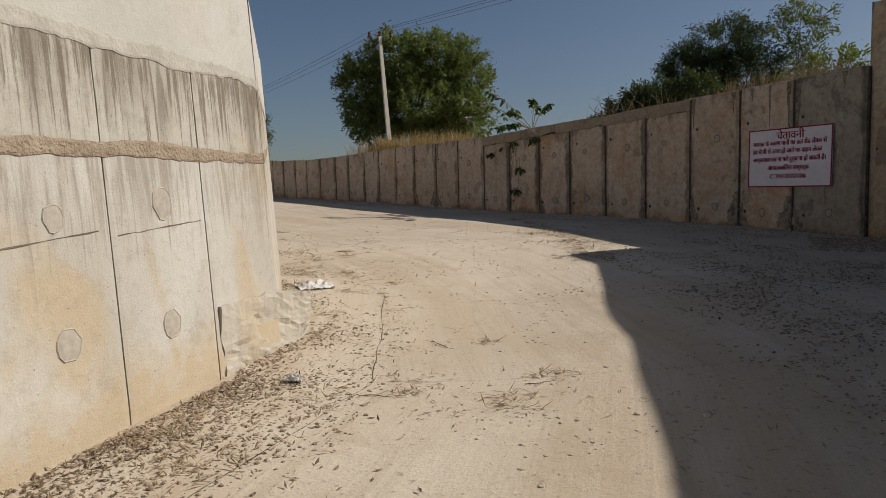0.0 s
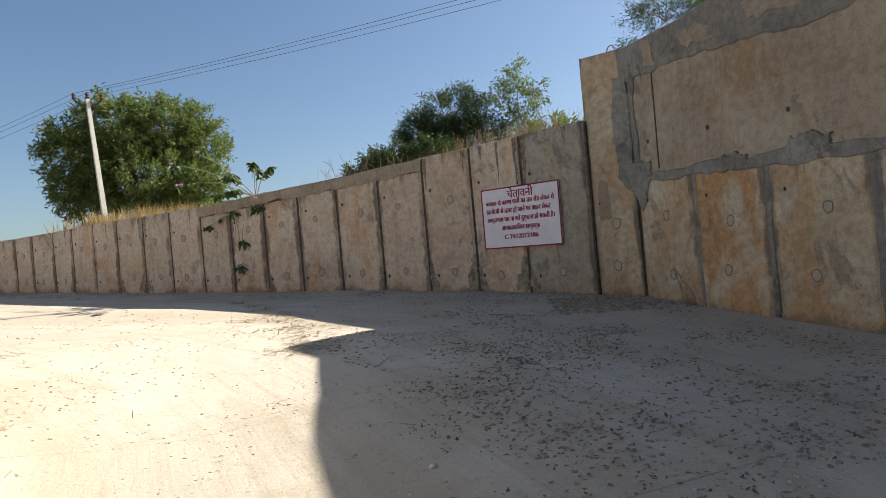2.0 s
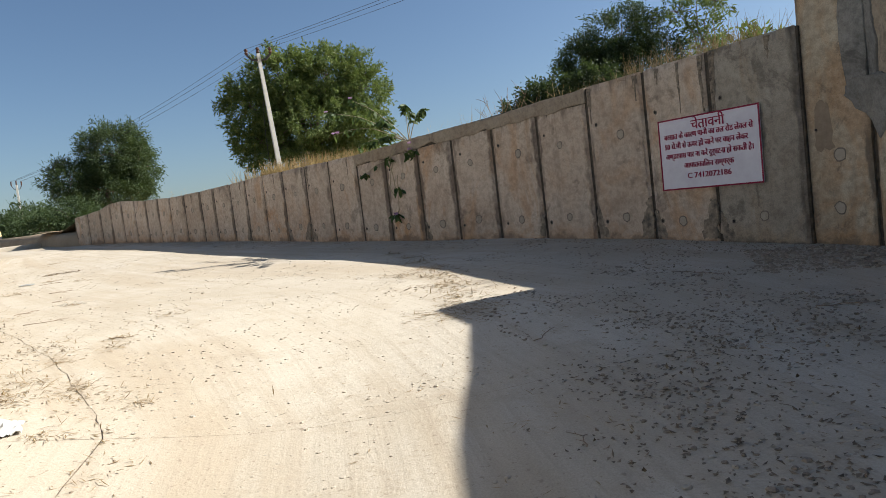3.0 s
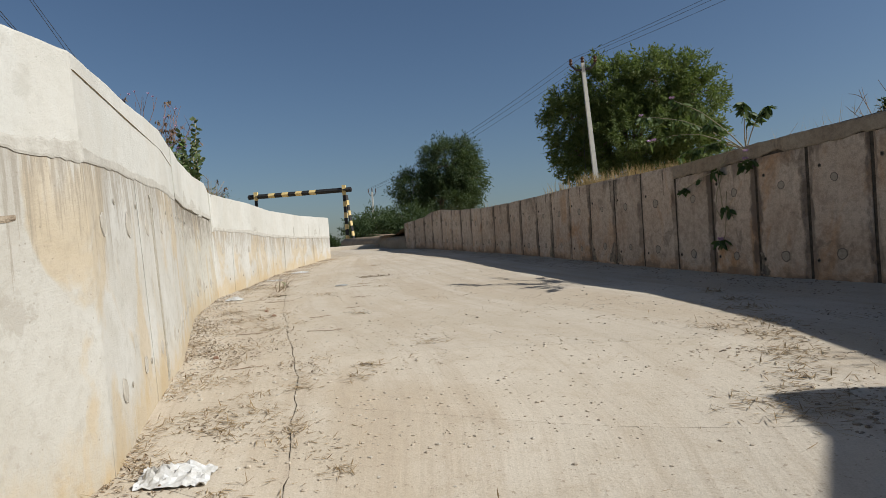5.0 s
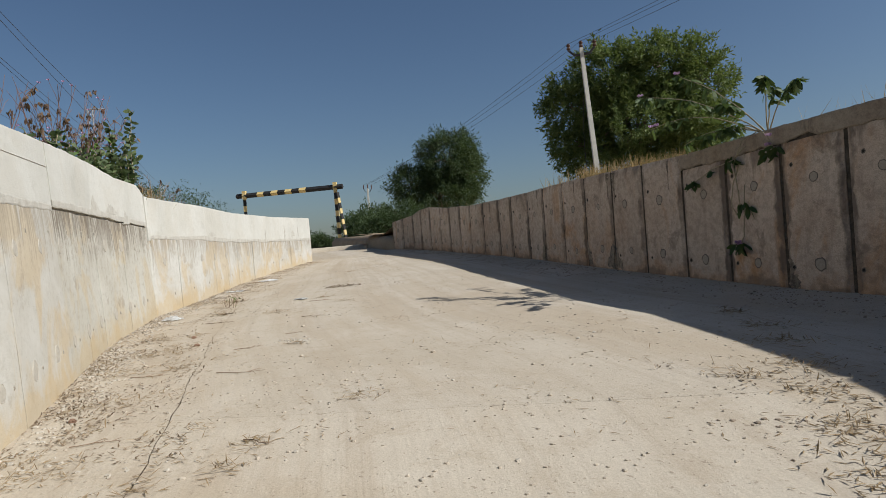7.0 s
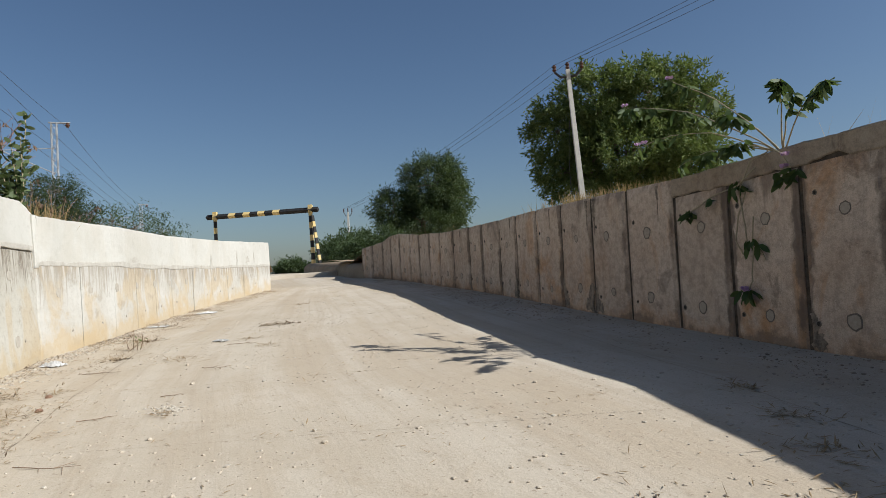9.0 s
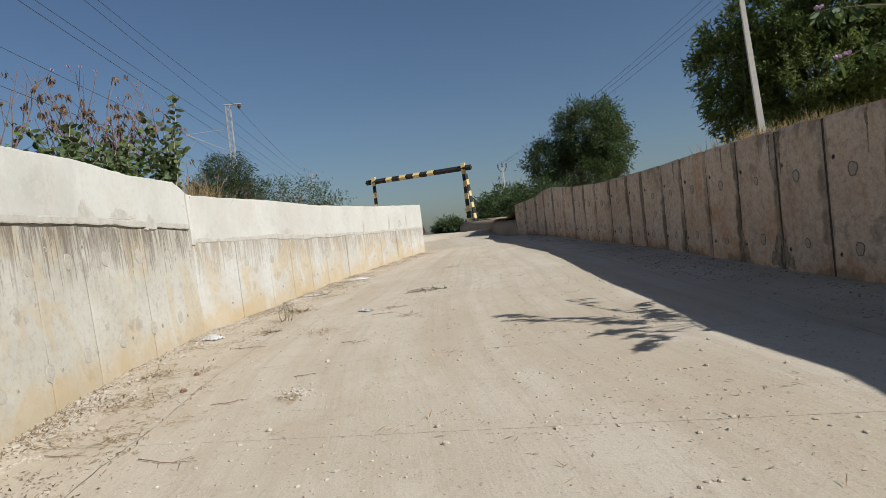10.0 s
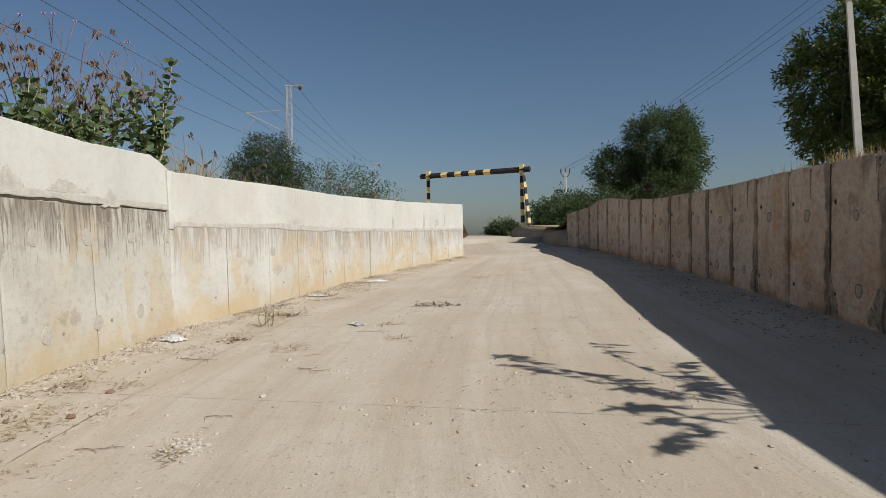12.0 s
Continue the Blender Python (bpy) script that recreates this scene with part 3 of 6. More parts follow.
ROUGH = whitewashed("rough_broken_concrete", (0.42, 0.38, 0.31), (0.48, 0.45, 0.385), (0.43, 0.33, 0.19), (0.2, 0.18, 0.15), 0.3, 0.4)
RENDER = simple("yellowed_render", (0.43, 0.385, 0.30), (0.49, 0.45, 0.375), 14.0, strength=1.0, distance=0.03)
CRACKED = simple("crack_shadow_dirt", (0.12, 0.095, 0.07), (0.2, 0.16, 0.12), 20.0)
for u, h, w, t in ((LEFT.u[5] + 0.65, 0.98, 0.045, 0.95),):
    part("joint_strip", patch_bm(LEFT, u, h, [(-w, -t), (w, -t), (w * 0.8, 0), (w, t), (-w * 0.8, t), (-w, 0)], 0.014, rng, 0.016), RENDER, wall_left, "crumbling render over an upright joint")
for u, h, w in ((LEFT.u[2] + 0.42, 1.13, 0.42), (LEFT.u[2] + 1.36, 1.13, 0.42), (LEFT.u[2] - 0.9, 1.02, 0.4)):
    part("crack", patch_bm(LEFT, u, h, [(-w, -0.022), (0, 0.0), (w, 0.02), (w, 0.0225), (0, 0.003), (-w, -0.0195)], 0.0078, rng, 0.004), CRACKED, wall_left)
# broken footing at the corner of the wall
bm = bmesh.new()
bmesh.ops.create_cube(bm, size=1)
bmesh.ops.subdivide_edges(bm, edges=bm.edges, cuts=14, use_grid_fill=True)
for v in bm.verts:
    v.co = Vector((v.co.x * 0.5, v.co.y * 1.4, v.co.z * 0.7))
    if v.co.z > 0:
        v.co.z *= 1.0 - 0.35 * max(0, v.co.y)
    v.co += Vector((noise.noise(v.co * 5), noise.noise(v.co * 5 + Vector((3, 1, 7))), noise.noise(v.co * 6 + Vector((8, 2, 3))))) * 0.035 + Vector((noise.noise(v.co * 19), noise.noise(v.co * 17 + Vector((5, 5, 5))), 0)) * 0.018
    v.co = Matrix.Rotation(radians(9.5), 3, "Z") @ v.co + Vector((-3.715, 6.87, gz(-3.5, 6.9) + 0.15))
part("footing", bm, ROUGH, wall_left, "broken rough concrete footing at the corner")

wall_low = thing("wall_low", "low pale concrete wall with white plastered upper band", "wall", kind="structure")
LOW_TOPS = [2.34, 2.2, 2.01, 1.84, 1.72]
LOW_LEDGE = [1.56, 1.44, 1.24, 1.05, 0.88]
backing(LOW, LOW_TOPS, LEDGE, wall_low, 0.02, 0.4, 0.03)
for i in range(len(LOW.p) - 1):
    a, b = LOW.p[i], LOW.p[i + 1]
    d = (b - a).normalized()
    n = Vector((-d.y, d.x))
    pieces = max(1, round((b - a).length / 1.15))
    for j in range(pieces):
        k0, k1 = j / pieces, (j + 1) / pieces
        p, q = a.lerp(b, k0), a.lerp(b, k1)
        lo = (lerp(LOW_LEDGE[i], LOW_LEDGE[i + 1], k0), lerp(LOW_LEDGE[i], LOW_LEDGE[i + 1], k1))
        hi = (lerp(LOW_TOPS[i], LOW_TOPS[i + 1], k0), lerp(LOW_TOPS[i], LOW_TOPS[i + 1], k1))
        part("panel", panel_bm(p + d * 0.005, q - d * 0.005, n, n, (-0.1, -0.1), (lo[0] - 0.02, lo[1] - 0.02), 0.02, rng.uniform(0, 0.006), 0.005, rng, 9, 0.02, 0.004), PALE, wall_low)
part("upper_band", band_bm(LOW, LOW.u, [h + 0.01 for h in LOW_LEDGE], LOW_TOPS, 0.007, rng, 0.012, -0.42, 0.06, 0.008, drop=0.003), PLASTER, wall_low, "white plastered upper band")
for u, h, w, t in ((LOW.u[3] + 0.8, 1.28, 0.07, 0.26), (LOW.u[3] + 1.7, 1.2, 0.2, 0.12), (LOW.u[3] + 2.3, 1.25, 0.06, 0.2), (LOW.u[2] + 2.6, 1.3, 0.08, 0.2), (LOW.u[1] + 1.0, 1.5, 0.3, 0.06)):
    part("patch", patch_bm(LOW, u, h, [(-w, -t), (w, -t * 0.8), (w * 0.7, t * 0.3), (0.1 * w, t), (-w * 0.6, t * 0.5)], 0.0105, rng, 0.02), SMEAR, wall_low, "grey repair smear")
# pilaster that closes the corner between the two heights
sa, sb = LEFT.at(LEFT.u[-1] - 0.09), LOW.at(0.09)
part("corner", panel_bm(sa[0], sb[0], sa[1], sb[1], (-0.1, -0.1), (1.5, 1.5), 0.2, 0.012, 0.004, rng, 9, 0.035), PALE, wall_low)
part("corner", panel_bm(sa[0], sb[0], sa[1], sb[1], (1.5, 1.5), (2.36, 2.34), 0.3, 0.03, 0.004, rng, 9, 0.035), PLASTER, wall_low)
part("mortar_line", band_bm(LOW, LOW.u, [h - 0.05 for h in LOW_LEDGE], [h + 0.05 for h in LOW_LEDGE], 0.0095, rng, 0.026, -0.02, step=0.06, drop=0.004), SMEAR, wall_low, "grey mortar line under the plaster")

# ---- mortar patches and marks on the walls ----
TU = TALL.u
CORNER = TU[-1]


def u_of(line, i, k=0.0):
    return line.u[i] if k == 0 else lerp(line.u[i], line.u[i + 1], k)


SOOT = simple("black_water_stain", (0.10, 0.08, 0.062), (0.31, 0.245, 0.175), 16.0, strength=0.6)


def run_mark(line, u, top, length, width):
    """A water mark: ragged sides that wander, split into a few fingers at its lower end."""
    for f, l in ((0.0, 1.0), (0.55, rng.uniform(0.35, 0.7)), (-0.5, rng.uniform(0.25, 0.6))):
        n, w, ll = 9, width * (0.55 if f == 0 else 0.35), length * l
        left = [(f * width - w * (1 - 0.5 * k / n) + rng.uniform(-1, 1) * w * 0.35, -ll * k / n) for k in range(n + 1)]
        right = [(f * width + w * (1 - 0.5 * k / n) + rng.uniform(-1, 1) * w * 0.35, -ll * k / n) for k in range(n + 1)]
        bm = bmesh.new()
        rows = [[bm.verts.new(line.point(u + x, top + h, p)) for (x, h), p in ((a, 0.002), ((lerp(a[0], b[0], 0.2), a[1]), 0.0138), ((lerp(a[0], b[0], 0.8), a[1]), 0.0138), (b, 0.002))] for a, b in zip(left, right)]
        for a, b in zip(rows, rows[1:]):
            for c in range(3):
                bm.faces.new((a[c], a[c + 1], b[c + 1], b[c]))
        part("stain", bm, SOOT, wall_right)


for i, k, w, l in ((0, 0.3, 0.05, 0.3), (0, 0.93, 0.06, 1.2), (1, 0.08, 0.05, 0.8), (1, 0.42, 0.03, 0.75), (1, 0.75, 0.05, 0.25), (2, 0.12, 0.05, 0.4), (2, 0.92, 0.05, 0.6), (3, 0.75, 0.05, 0.3),
                   (9, 0.3, 0.03, 0.5), (10, 0.88, 0.06, 0.6), (11, 0.1, 0.06, 0.5), (12, 0.4, 0.03, 0.4), (14, 0.3, 0.03, 0.4), (17, 0.5, 0.04, 0.3)):
    run_mark(RIGHT, u_of(RIGHT, i, k), lerp(TOPS[i], TOPS[i + 1], k) - 0.03, l, w)

DAMP_MARK = simple("dark_damp_mark", (0.12, 0.10, 0.078), (0.36, 0.285, 0.205), 9.0, strength=0.6)
for i, w, t, side in ((1, 0.13, 0.3, 1), (1, 0.1, 0.2, -1), (2, 0.12, 0.32, 1), (2, 0.09, 0.22, -1), (3, 0.09, 0.24, -1), (4, 0.06, 0.2, 1), (7, 0.08, 0.18, -1), (11, 0.14, 0.24, 1), (11, 0.12, 0.2, -1), (12, 0.1, 0.26, -1), (14, 0.08, 0.2, 1)):
    part("stain", patch_bm(RIGHT, RIGHT.u[i] + side * (w + 0.03), t + 0.02, [(-w * side, -t), (w * side, -t), (w * 0.7 * side, -t * 0.2), (0, t * 0.1), (-w * 0.4 * side, t), (-w * side, t)], 0.0142, rng, 0.035), DAMP_MARK, wall_right)

# mortar on the tall wall: a ragged joint between the two lifts, a coat under the crown, a seam beside the corner panel
part("mortar", band_bm(TALL, [TU[0], TU[-2] - 0.1], [1.76, 1.72], [1.95, 1.86], 0.042, rng, 0.05), MORTAR, wall_tall, "grey mortar joint")
part("mortar", band_bm(TALL, [TU[0], TU[5], TU[7], TU[8], TU[9] + 0.15], [3.1, 3.12, 3.2, 3.3, 3.25], [4.18, 4.11, 3.91, 3.785, 3.785], 0.034, rng, 0.06, high_ragged=0.003), MORTAR, wall_tall, "grey mortar coat under the crown")
part("mortar", patch_bm(TALL, TU[9] + 0.14, 2.55, [(-0.13, -0.75), (0.12, -0.75), (0.17, 0.1), (0.11, 0.8), (-0.13, 0.8), (-0.13, 0.2)], 0.05, rng, 0.025), MORTAR, wall_tall)
part("mortar", patch_bm(TALL, TU[9] - 0.09, 2.55, [(-0.05, -0.8), (0.1, -0.8), (0.1, 0.8), (-0.1, 0.8), (-0.02, 0.3), (-0.07, 0.0)], 0.036, rng, 0.025), MORTAR, wall_tall)
part("joint", patch_bm(TALL, TU[9] - 0.62, 2.6, [(-0.012, -0.75), (0.012, -0.75), (0.01, 0.7), (-0.01, 0.7)], 0.0195, rng, 0.006), JOINT, wall_tall)
part("mortar", patch_bm(TALL, TU[9] - 0.1, 1.72, [(-0.05, -0.42), (0.42, 0.1), (0.3, 0.32), (-0.3, 0.28), (-0.35, 0.1)], 0.05, rng, 0.03), MORTAR, wall_tall)
for i, w in ((4, 0.09), (5, 0.11), (6, 0.08), (7, 0.035), (8, 0.035)):
    part("mortar", patch_bm(TALL, TU[i], 0.95, [(-w, -0.9), (w * 0.6, -0.9), (w, 0.9), (-w * 1.3, 0.9)], 0.012, rng, 0.028), MORTAR, wall_tall)
for i, k, h, w, t in ((6, 0.55, 1.9, 0.3, 0.15), (5, 0.5, 1.95, 0.3, 0.14), (7, 0.4, 1.84, 0.25, 0.09)):
    part("mortar", patch_bm(TALL, u_of(TALL, i, k), h, [(-w, -t * 0.7), (w, -t), (w * 0.8, t * 0.5), (0, t), (-w * 0.9, t * 0.4)], 0.05, rng, 0.04), MORTAR, wall_tall)
for u, h, w, t in ((TU[8] - 0.3, 3.5, 0.34, 0.13), (TU[7] - 0.3, 3.52, 0.42, 0.16), (TU[6] - 0.4, 3.5, 0.5, 0.18), (TU[8] + 0.75, 3.55, 0.16, 0.2)):
    part("bare_patch", patch_bm(TALL, u, h, [(-w, -t), (w * 0.7, -t * 0.8), (w, t * 0.6), (-w * 0.4, t)], 0.046, rng, 0.04), SLAB, wall_tall, "bare brown concrete showing through the mortar")
STAIN = simple("damp_brown_stain", (0.23, 0.175, 0.12), (0.30, 0.23, 0.16), 9.0)
part("stain", patch_bm(TALL, CORNER - 0.28, 1.5, [(-0.1, -0.3), (0.14, -0.35), (0.1, 0.3), (-0.04, 0.32)], 0.034, rng, 0.03), STAIN, wall_tall)

RING = simple("tie_hole_rim", (0.15, 0.125, 0.10), (0.22, 0.18, 0.14), 30.0, strength=0.6)
PLUG = simple("tie_hole_filler", (0.30, 0.25, 0.19), (0.42, 0.36, 0.28), 25.0, by_object=0.5)
PALE_PLUG = simple("pale_tie_hole_filler", (0.31, 0.285, 0.235), (0.41, 0.375, 0.315), 25.0, by_object=0.5)
HOLE = simple("dark_hole", (0.03, 0.025, 0.02), (0.06, 0.05, 0.04), 30.0)


def disc_mesh(name, r, ring, mats, rng):
    """A filled tie hole: a sunken rim round a slightly domed plug, facing -y."""
    bm = bmesh.new()
    m = 14
    a = [r * rng.uniform(0.88, 1.1) for _ in range(m)]
    loops = []
    for f, y in ((1.0, 0.003), (0.94, -0.003), (1 - ring, 0.0), (0.6, -0.003)):
        loops.append([bm.verts.new((math.cos(k / m * math.tau) * a[k] * f * 0.85, y, math.sin(k / m * math.tau) * a[k] * f)) for k in range(m)])
    for li, (p, q) in enumerate(zip(loops, loops[1:])):
        for k in range(m):
            f = bm.faces.new((p[k], p[(k + 1) % m], q[(k + 1) % m], q[k]))
            f.material_index = 0 if li < 2 else 1
    f = bm.faces.new(loops[-1])
    f.material_index = 1
    bmesh.ops.recalc_face_normals(bm, faces=bm.faces)
    mesh = bpy.data.meshes.new(name)
    bm.to_mesh(mesh)
    bm.free()
    for mt in mats:
        mesh.materials.append(mt)
    return mesh


PLUGS = [disc_mesh("plug", 0.085, 0.2, (RING, PLUG), rng) for _ in range(4)]
PALE_PLUGS = [disc_mesh("plug", 0.095, 0.12, (LEDGE, PALE_PLUG), rng) for _ in range(4)]
HOLES = [disc_mesh("hole", 0.035, 0.4, (RING, HOLE), rng) for _ in range(3)]
GREY_HOLE = simple("shallow_grey_hole", (0.20, 0.175, 0.14), (0.28, 0.25, 0.2), 30.0)
PALE_HOLES = [disc_mesh("hole", 0.028, 0.4, (LEDGE, GREY_HOLE), rng) for _ in range(3)]


def mark(meshes, line, u, h, parent, proud, name):
    ob = new(name, rng.choice(meshes))
    p = line.point(u, h, proud)
    _, n = line.at(u)
    ob.matrix_world = Matrix.Translation(p) @ Matrix.Rotation(math.atan2(n.y, n.x) - math.pi / 2, 4, "Z") @ Matrix.Rotation(-math.atan(line.batter), 4, "X") @ Matrix.Rotation(rng.uniform(-0.4, 0.4), 4, "Y") @ Matrix.Scale(rng.uniform(0.8, 1.15), 4)
    ob.parent = parent


for i in range(len(JOINTS) - 1):
    w = RIGHT.u[i + 1] - RIGHT.u[i]
    top = lerp(TOPS[i], TOPS[i + 1], 0.5)
    mark(PLUGS, RIGHT, RIGHT.u[i] + w * rng.uniform(0.42, 0.56), top * 0.66, wall_right, 0.0135, "plug")
    mark(PLUGS, RIGHT, RIGHT.u[i] + w * rng.uniform(0.42, 0.56), 0.34 + rng.uniform(-0.05, 0.08), wall_right, 0.0135, "plug")
    mark(HOLES, RIGHT, RIGHT.u[i] + w * rng.uniform(0.78, 0.86), top * 0.74, wall_right, 0.0135, "hole")
    mark(HOLES, RIGHT, RIGHT.u[i] + w * rng.uniform(0.8, 0.88), 0.3, wall_right, 0.0135, "hole")
for i in range(3, len(TALL.p) - 1):
    for h in (0.45, 1.2):
        mark(PLUGS, TALL, u_of(TALL, i, rng.uniform(0.4, 0.6)), h + rng.uniform(-0.08, 0.08), wall_tall, 0.0315, "plug")
    mark(HOLES, TALL, u_of(TALL, i, 0.8), 1.45, wall_tall, 0.0315, "hole")
    mark(HOLES, TALL, u_of(TALL, i, 0.7), 2.3, wall_tall, 0.024, "hole")
for u, h in ((0.52, 1.24), (0.53, 0.58), (1.37, 1.28), (1.35, 0.51), (-0.35, 1.25), (-0.35, 0.55)):
    mark(PALE_PLUGS, LEFT, LEFT.u[2] + u, h, wall_left, 0.008, "plug")
u = LEFT.u[4] + 0.4
while u < LEFT.u[-1]:
    top = float(np.interp(u, LEFT.u, LEFT_LEDGE))
    mark(PALE_PLUGS, LEFT, u, top * 0.78, wall_left, 0.008, "plug")
    mark(PALE_PLUGS, LEFT, u + 0.1, 0.42, wall_left, 0.008, "plug")
    mark(PALE_HOLES, LEFT, u + 0.4, top * 0.86, wall_left, 0.008, "hole")
    mark(PALE_HOLES, LEFT, u + 0.35, 0.4, wall_left, 0.008, "hole")
    u += 0.85
u = 0.5
while u < LOW.u[-1] - 1.5:
    top = float(np.interp(u, LOW.u, LOW_LEDGE))
    mark(PALE_PLUGS, LOW, u, top * 0.68, wall_low, 0.006, "plug")
    mark(PALE_HOLES, LOW, u + 0.35, 0.35, wall_low, 0.006, "hole")
    u += 0.98

# ---- tubes, leaves and shrubs ----
STEEL = simple("rusty_steel", (0.10, 0.07, 0.05), (0.18, 0.12, 0.08), 30.0, 0.7)


def tube(bm, points, radii, sides=6):
    pts = [Vector(p) for p in points]
    rings = []
    for i, p in enumerate(pts):
        d = (pts[min(i + 1, len(pts) - 1)] - pts[max(i - 1, 0)]).normalized()
        a = d.cross(Vector((0, 0, 1)))
        a = a.normalized() if a.length > 1e-3 else Vector((1, 0, 0))
        b = d.cross(a)
        r = radii[i] if isinstance(radii, (list, tuple)) else radii
        rings.append([bm.verts.new(p + (a * math.cos(k / sides * math.tau) + b * math.sin(k / sides * math.tau)) * r) for k in range(sides)])
    for p, q in zip(rings, rings[1:]):
        for k in range(sides):
            bm.faces.new((p[k], p[(k + 1) % sides], q[(k + 1) % sides], q[k]))
    bm.faces.new(list(reversed(rings[0])))
    bm.faces.new(rings[-1])


def bent(a, b, bow, steps=5, rng=rng, jitter=0.0):
    """Points from a to b with a bow upward or sideways."""
    a, b, bow = Vector(a), Vector(b), Vector(bow)
    return [a.lerp(b, k / steps) + bow * math.sin(math.pi * k / steps) + Vector((rng.uniform(-1, 1), rng.uniform(-1, 1), rng.uniform(-1, 1))) * (jitter if 0 < k < steps else 0)
            for k in range(steps + 1)]


def leaf_material(name, colour, other, through=0.35, by_island=0.8):
    n = Nodes(name, 0.55)
    c = n.mix(n.math("MULTIPLY", n.island(), by_island), colour, other)
    n.done(c)
    tr = n.node("ShaderNodeBsdfTranslucent")
    n.link(n.mix(0.5, c, (0.10, 0.14, 0.02)), tr.inputs["Color"])
    mx = n.node("ShaderNodeMixShader", Fac=through)
    n.link(n.b.outputs[0], mx.inputs[1])
    n.link(tr.outputs[0], mx.inputs[2])
    n.link(mx.outputs[0], n.t.nodes["Material Output"].inputs["Surface"])
    return n.m


BIG_GREEN = leaf_material("broad_green_leaves", (0.095, 0.14, 0.038), (0.235, 0.275, 0.09), 0.45)
ACACIA = leaf_material("feathery_acacia_leaves", (0.042, 0.07, 0.027), (0.10, 0.135, 0.058), 0.35)
THORN = leaf_material("dark_thorn_leaves", (0.028, 0.048, 0.02), (0.07, 0.095, 0.042), 0.3)
BRIGHT = leaf_material("fresh_green_leaves", (0.09, 0.16, 0.03), (0.16, 0.23, 0.05))
GREY_GREEN = leaf_material("milkweed_leaves", (0.05, 0.078, 0.03), (0.135, 0.17, 0.075), 0.3, 1.0)
VINE = leaf_material("vine_leaves", (0.05, 0.09, 0.03), (0.10, 0.13, 0.04))
DRY = leaf_material("dry_grass", (0.36, 0.25, 0.11), (0.50, 0.36, 0.17), 0.25)
BROWN_WEED = leaf_material("brown_dead_weeds", (0.22, 0.14, 0.075), (0.36, 0.25, 0.14), 0.2)
RUST = leaf_material("withered_leaves", (0.10, 0.062, 0.04), (0.19, 0.12, 0.07), 0.2)
PINK = leaf_material("pink_petals", (0.46, 0.27, 0.46), (0.60, 0.38, 0.56), 0.3)
WHITE_PETAL = leaf_material("white_petals", (0.7, 0.66, 0.62), (0.8, 0.76, 0.72), 0.3)
BARK = simple("grey_brown_bark", (0.14, 0.10, 0.07), (0.22, 0.165, 0.12), 12.0, strength=0.9, distance=0.03)
TWIG = simple("dry_twig", (0.20, 0.14, 0.09), (0.30, 0.22, 0.15), 20.0)
PURPLE_TWIG = simple("purple_brown_twig", (0.13, 0.085, 0.08), (0.22, 0.15, 0.13), 20.0)
PALE_STEM = simple("pale_stem", (0.28, 0.24, 0.15), (0.38, 0.32, 0.21), 20.0)


def leaves_mesh(name, centres, ways, lengths, widths, material, parent, label="", fold=0.25, seed=1, oval=False):
    """Many pointed leaves as one mesh: each a folded diamond of two faces."""
    g = np.random.default_rng(seed)
    c, w = np.asarray(centres, float), np.asarray(ways, float)
    m = len(c)
    w /= np.linalg.norm(w, axis=1, keepdims=True) + 1e-9
    side = np.cross(w, g.normal(size=(m, 3)))
    side /= np.linalg.norm(side, axis=1, keepdims=True) + 1e-9
    up = np.cross(side, w)
    ln, wd = np.asarray(lengths, float).reshape(-1, 1), np.asarray(widths, float).reshape(-1, 1)
    if oval:
        shape = ((0, 0), (0.22, 0.40), (0.6, 0.48), (0.88, 0.22), (1, 0), (0.88, -0.22), (0.6, -0.48), (0.22, -0.40))
        v = np.stack([c + w * ln * a + side * wd * b + up * wd * fold * (abs(b) * 1.6 - a * a * 0.9) for a, b in shape], 1).reshape(-1, 3)
        i = np.arange(m).reshape(-1, 1) * 8
        faces = np.concatenate([i + np.array([t]) for t in ((0, 1, 7), (1, 2, 6), (1, 6, 7), (2, 3, 5), (2, 5, 6), (3, 4, 5))], 0)
        mesh = bpy.data.meshes.new(name)
        mesh.from_pydata(v.tolist(), [], faces.tolist())
        mesh.materials.append(material)
        ob = new(name, mesh)
        ob.parent = parent
        ob.matrix_parent_inverse = parent.matrix_world.inverted()
        return tagged(ob, label) if label else ob
    mid = c + w * ln * 0.45
    v = np.stack([c, mid + side * wd * 0.5 + up * wd * fold, c + w * ln, mid - side * wd * 0.5 + up * wd * fold], 1).reshape(-1, 3)
    i = np.arange(m).reshape(-1, 1) * 4
    faces = np.concatenate([i + np.array([[0, 1, 2]]), i + np.array([[0, 2, 3]])], 0)
    mesh = bpy.data.meshes.new(name)
    mesh.from_pydata(v.tolist(), [], faces.tolist())
    mesh.materials.append(material)
    ob = new(name, mesh)
    ob.parent = parent
    ob.matrix_parent_inverse = parent.matrix_world.inverted()
    return tagged(ob, label) if label else ob


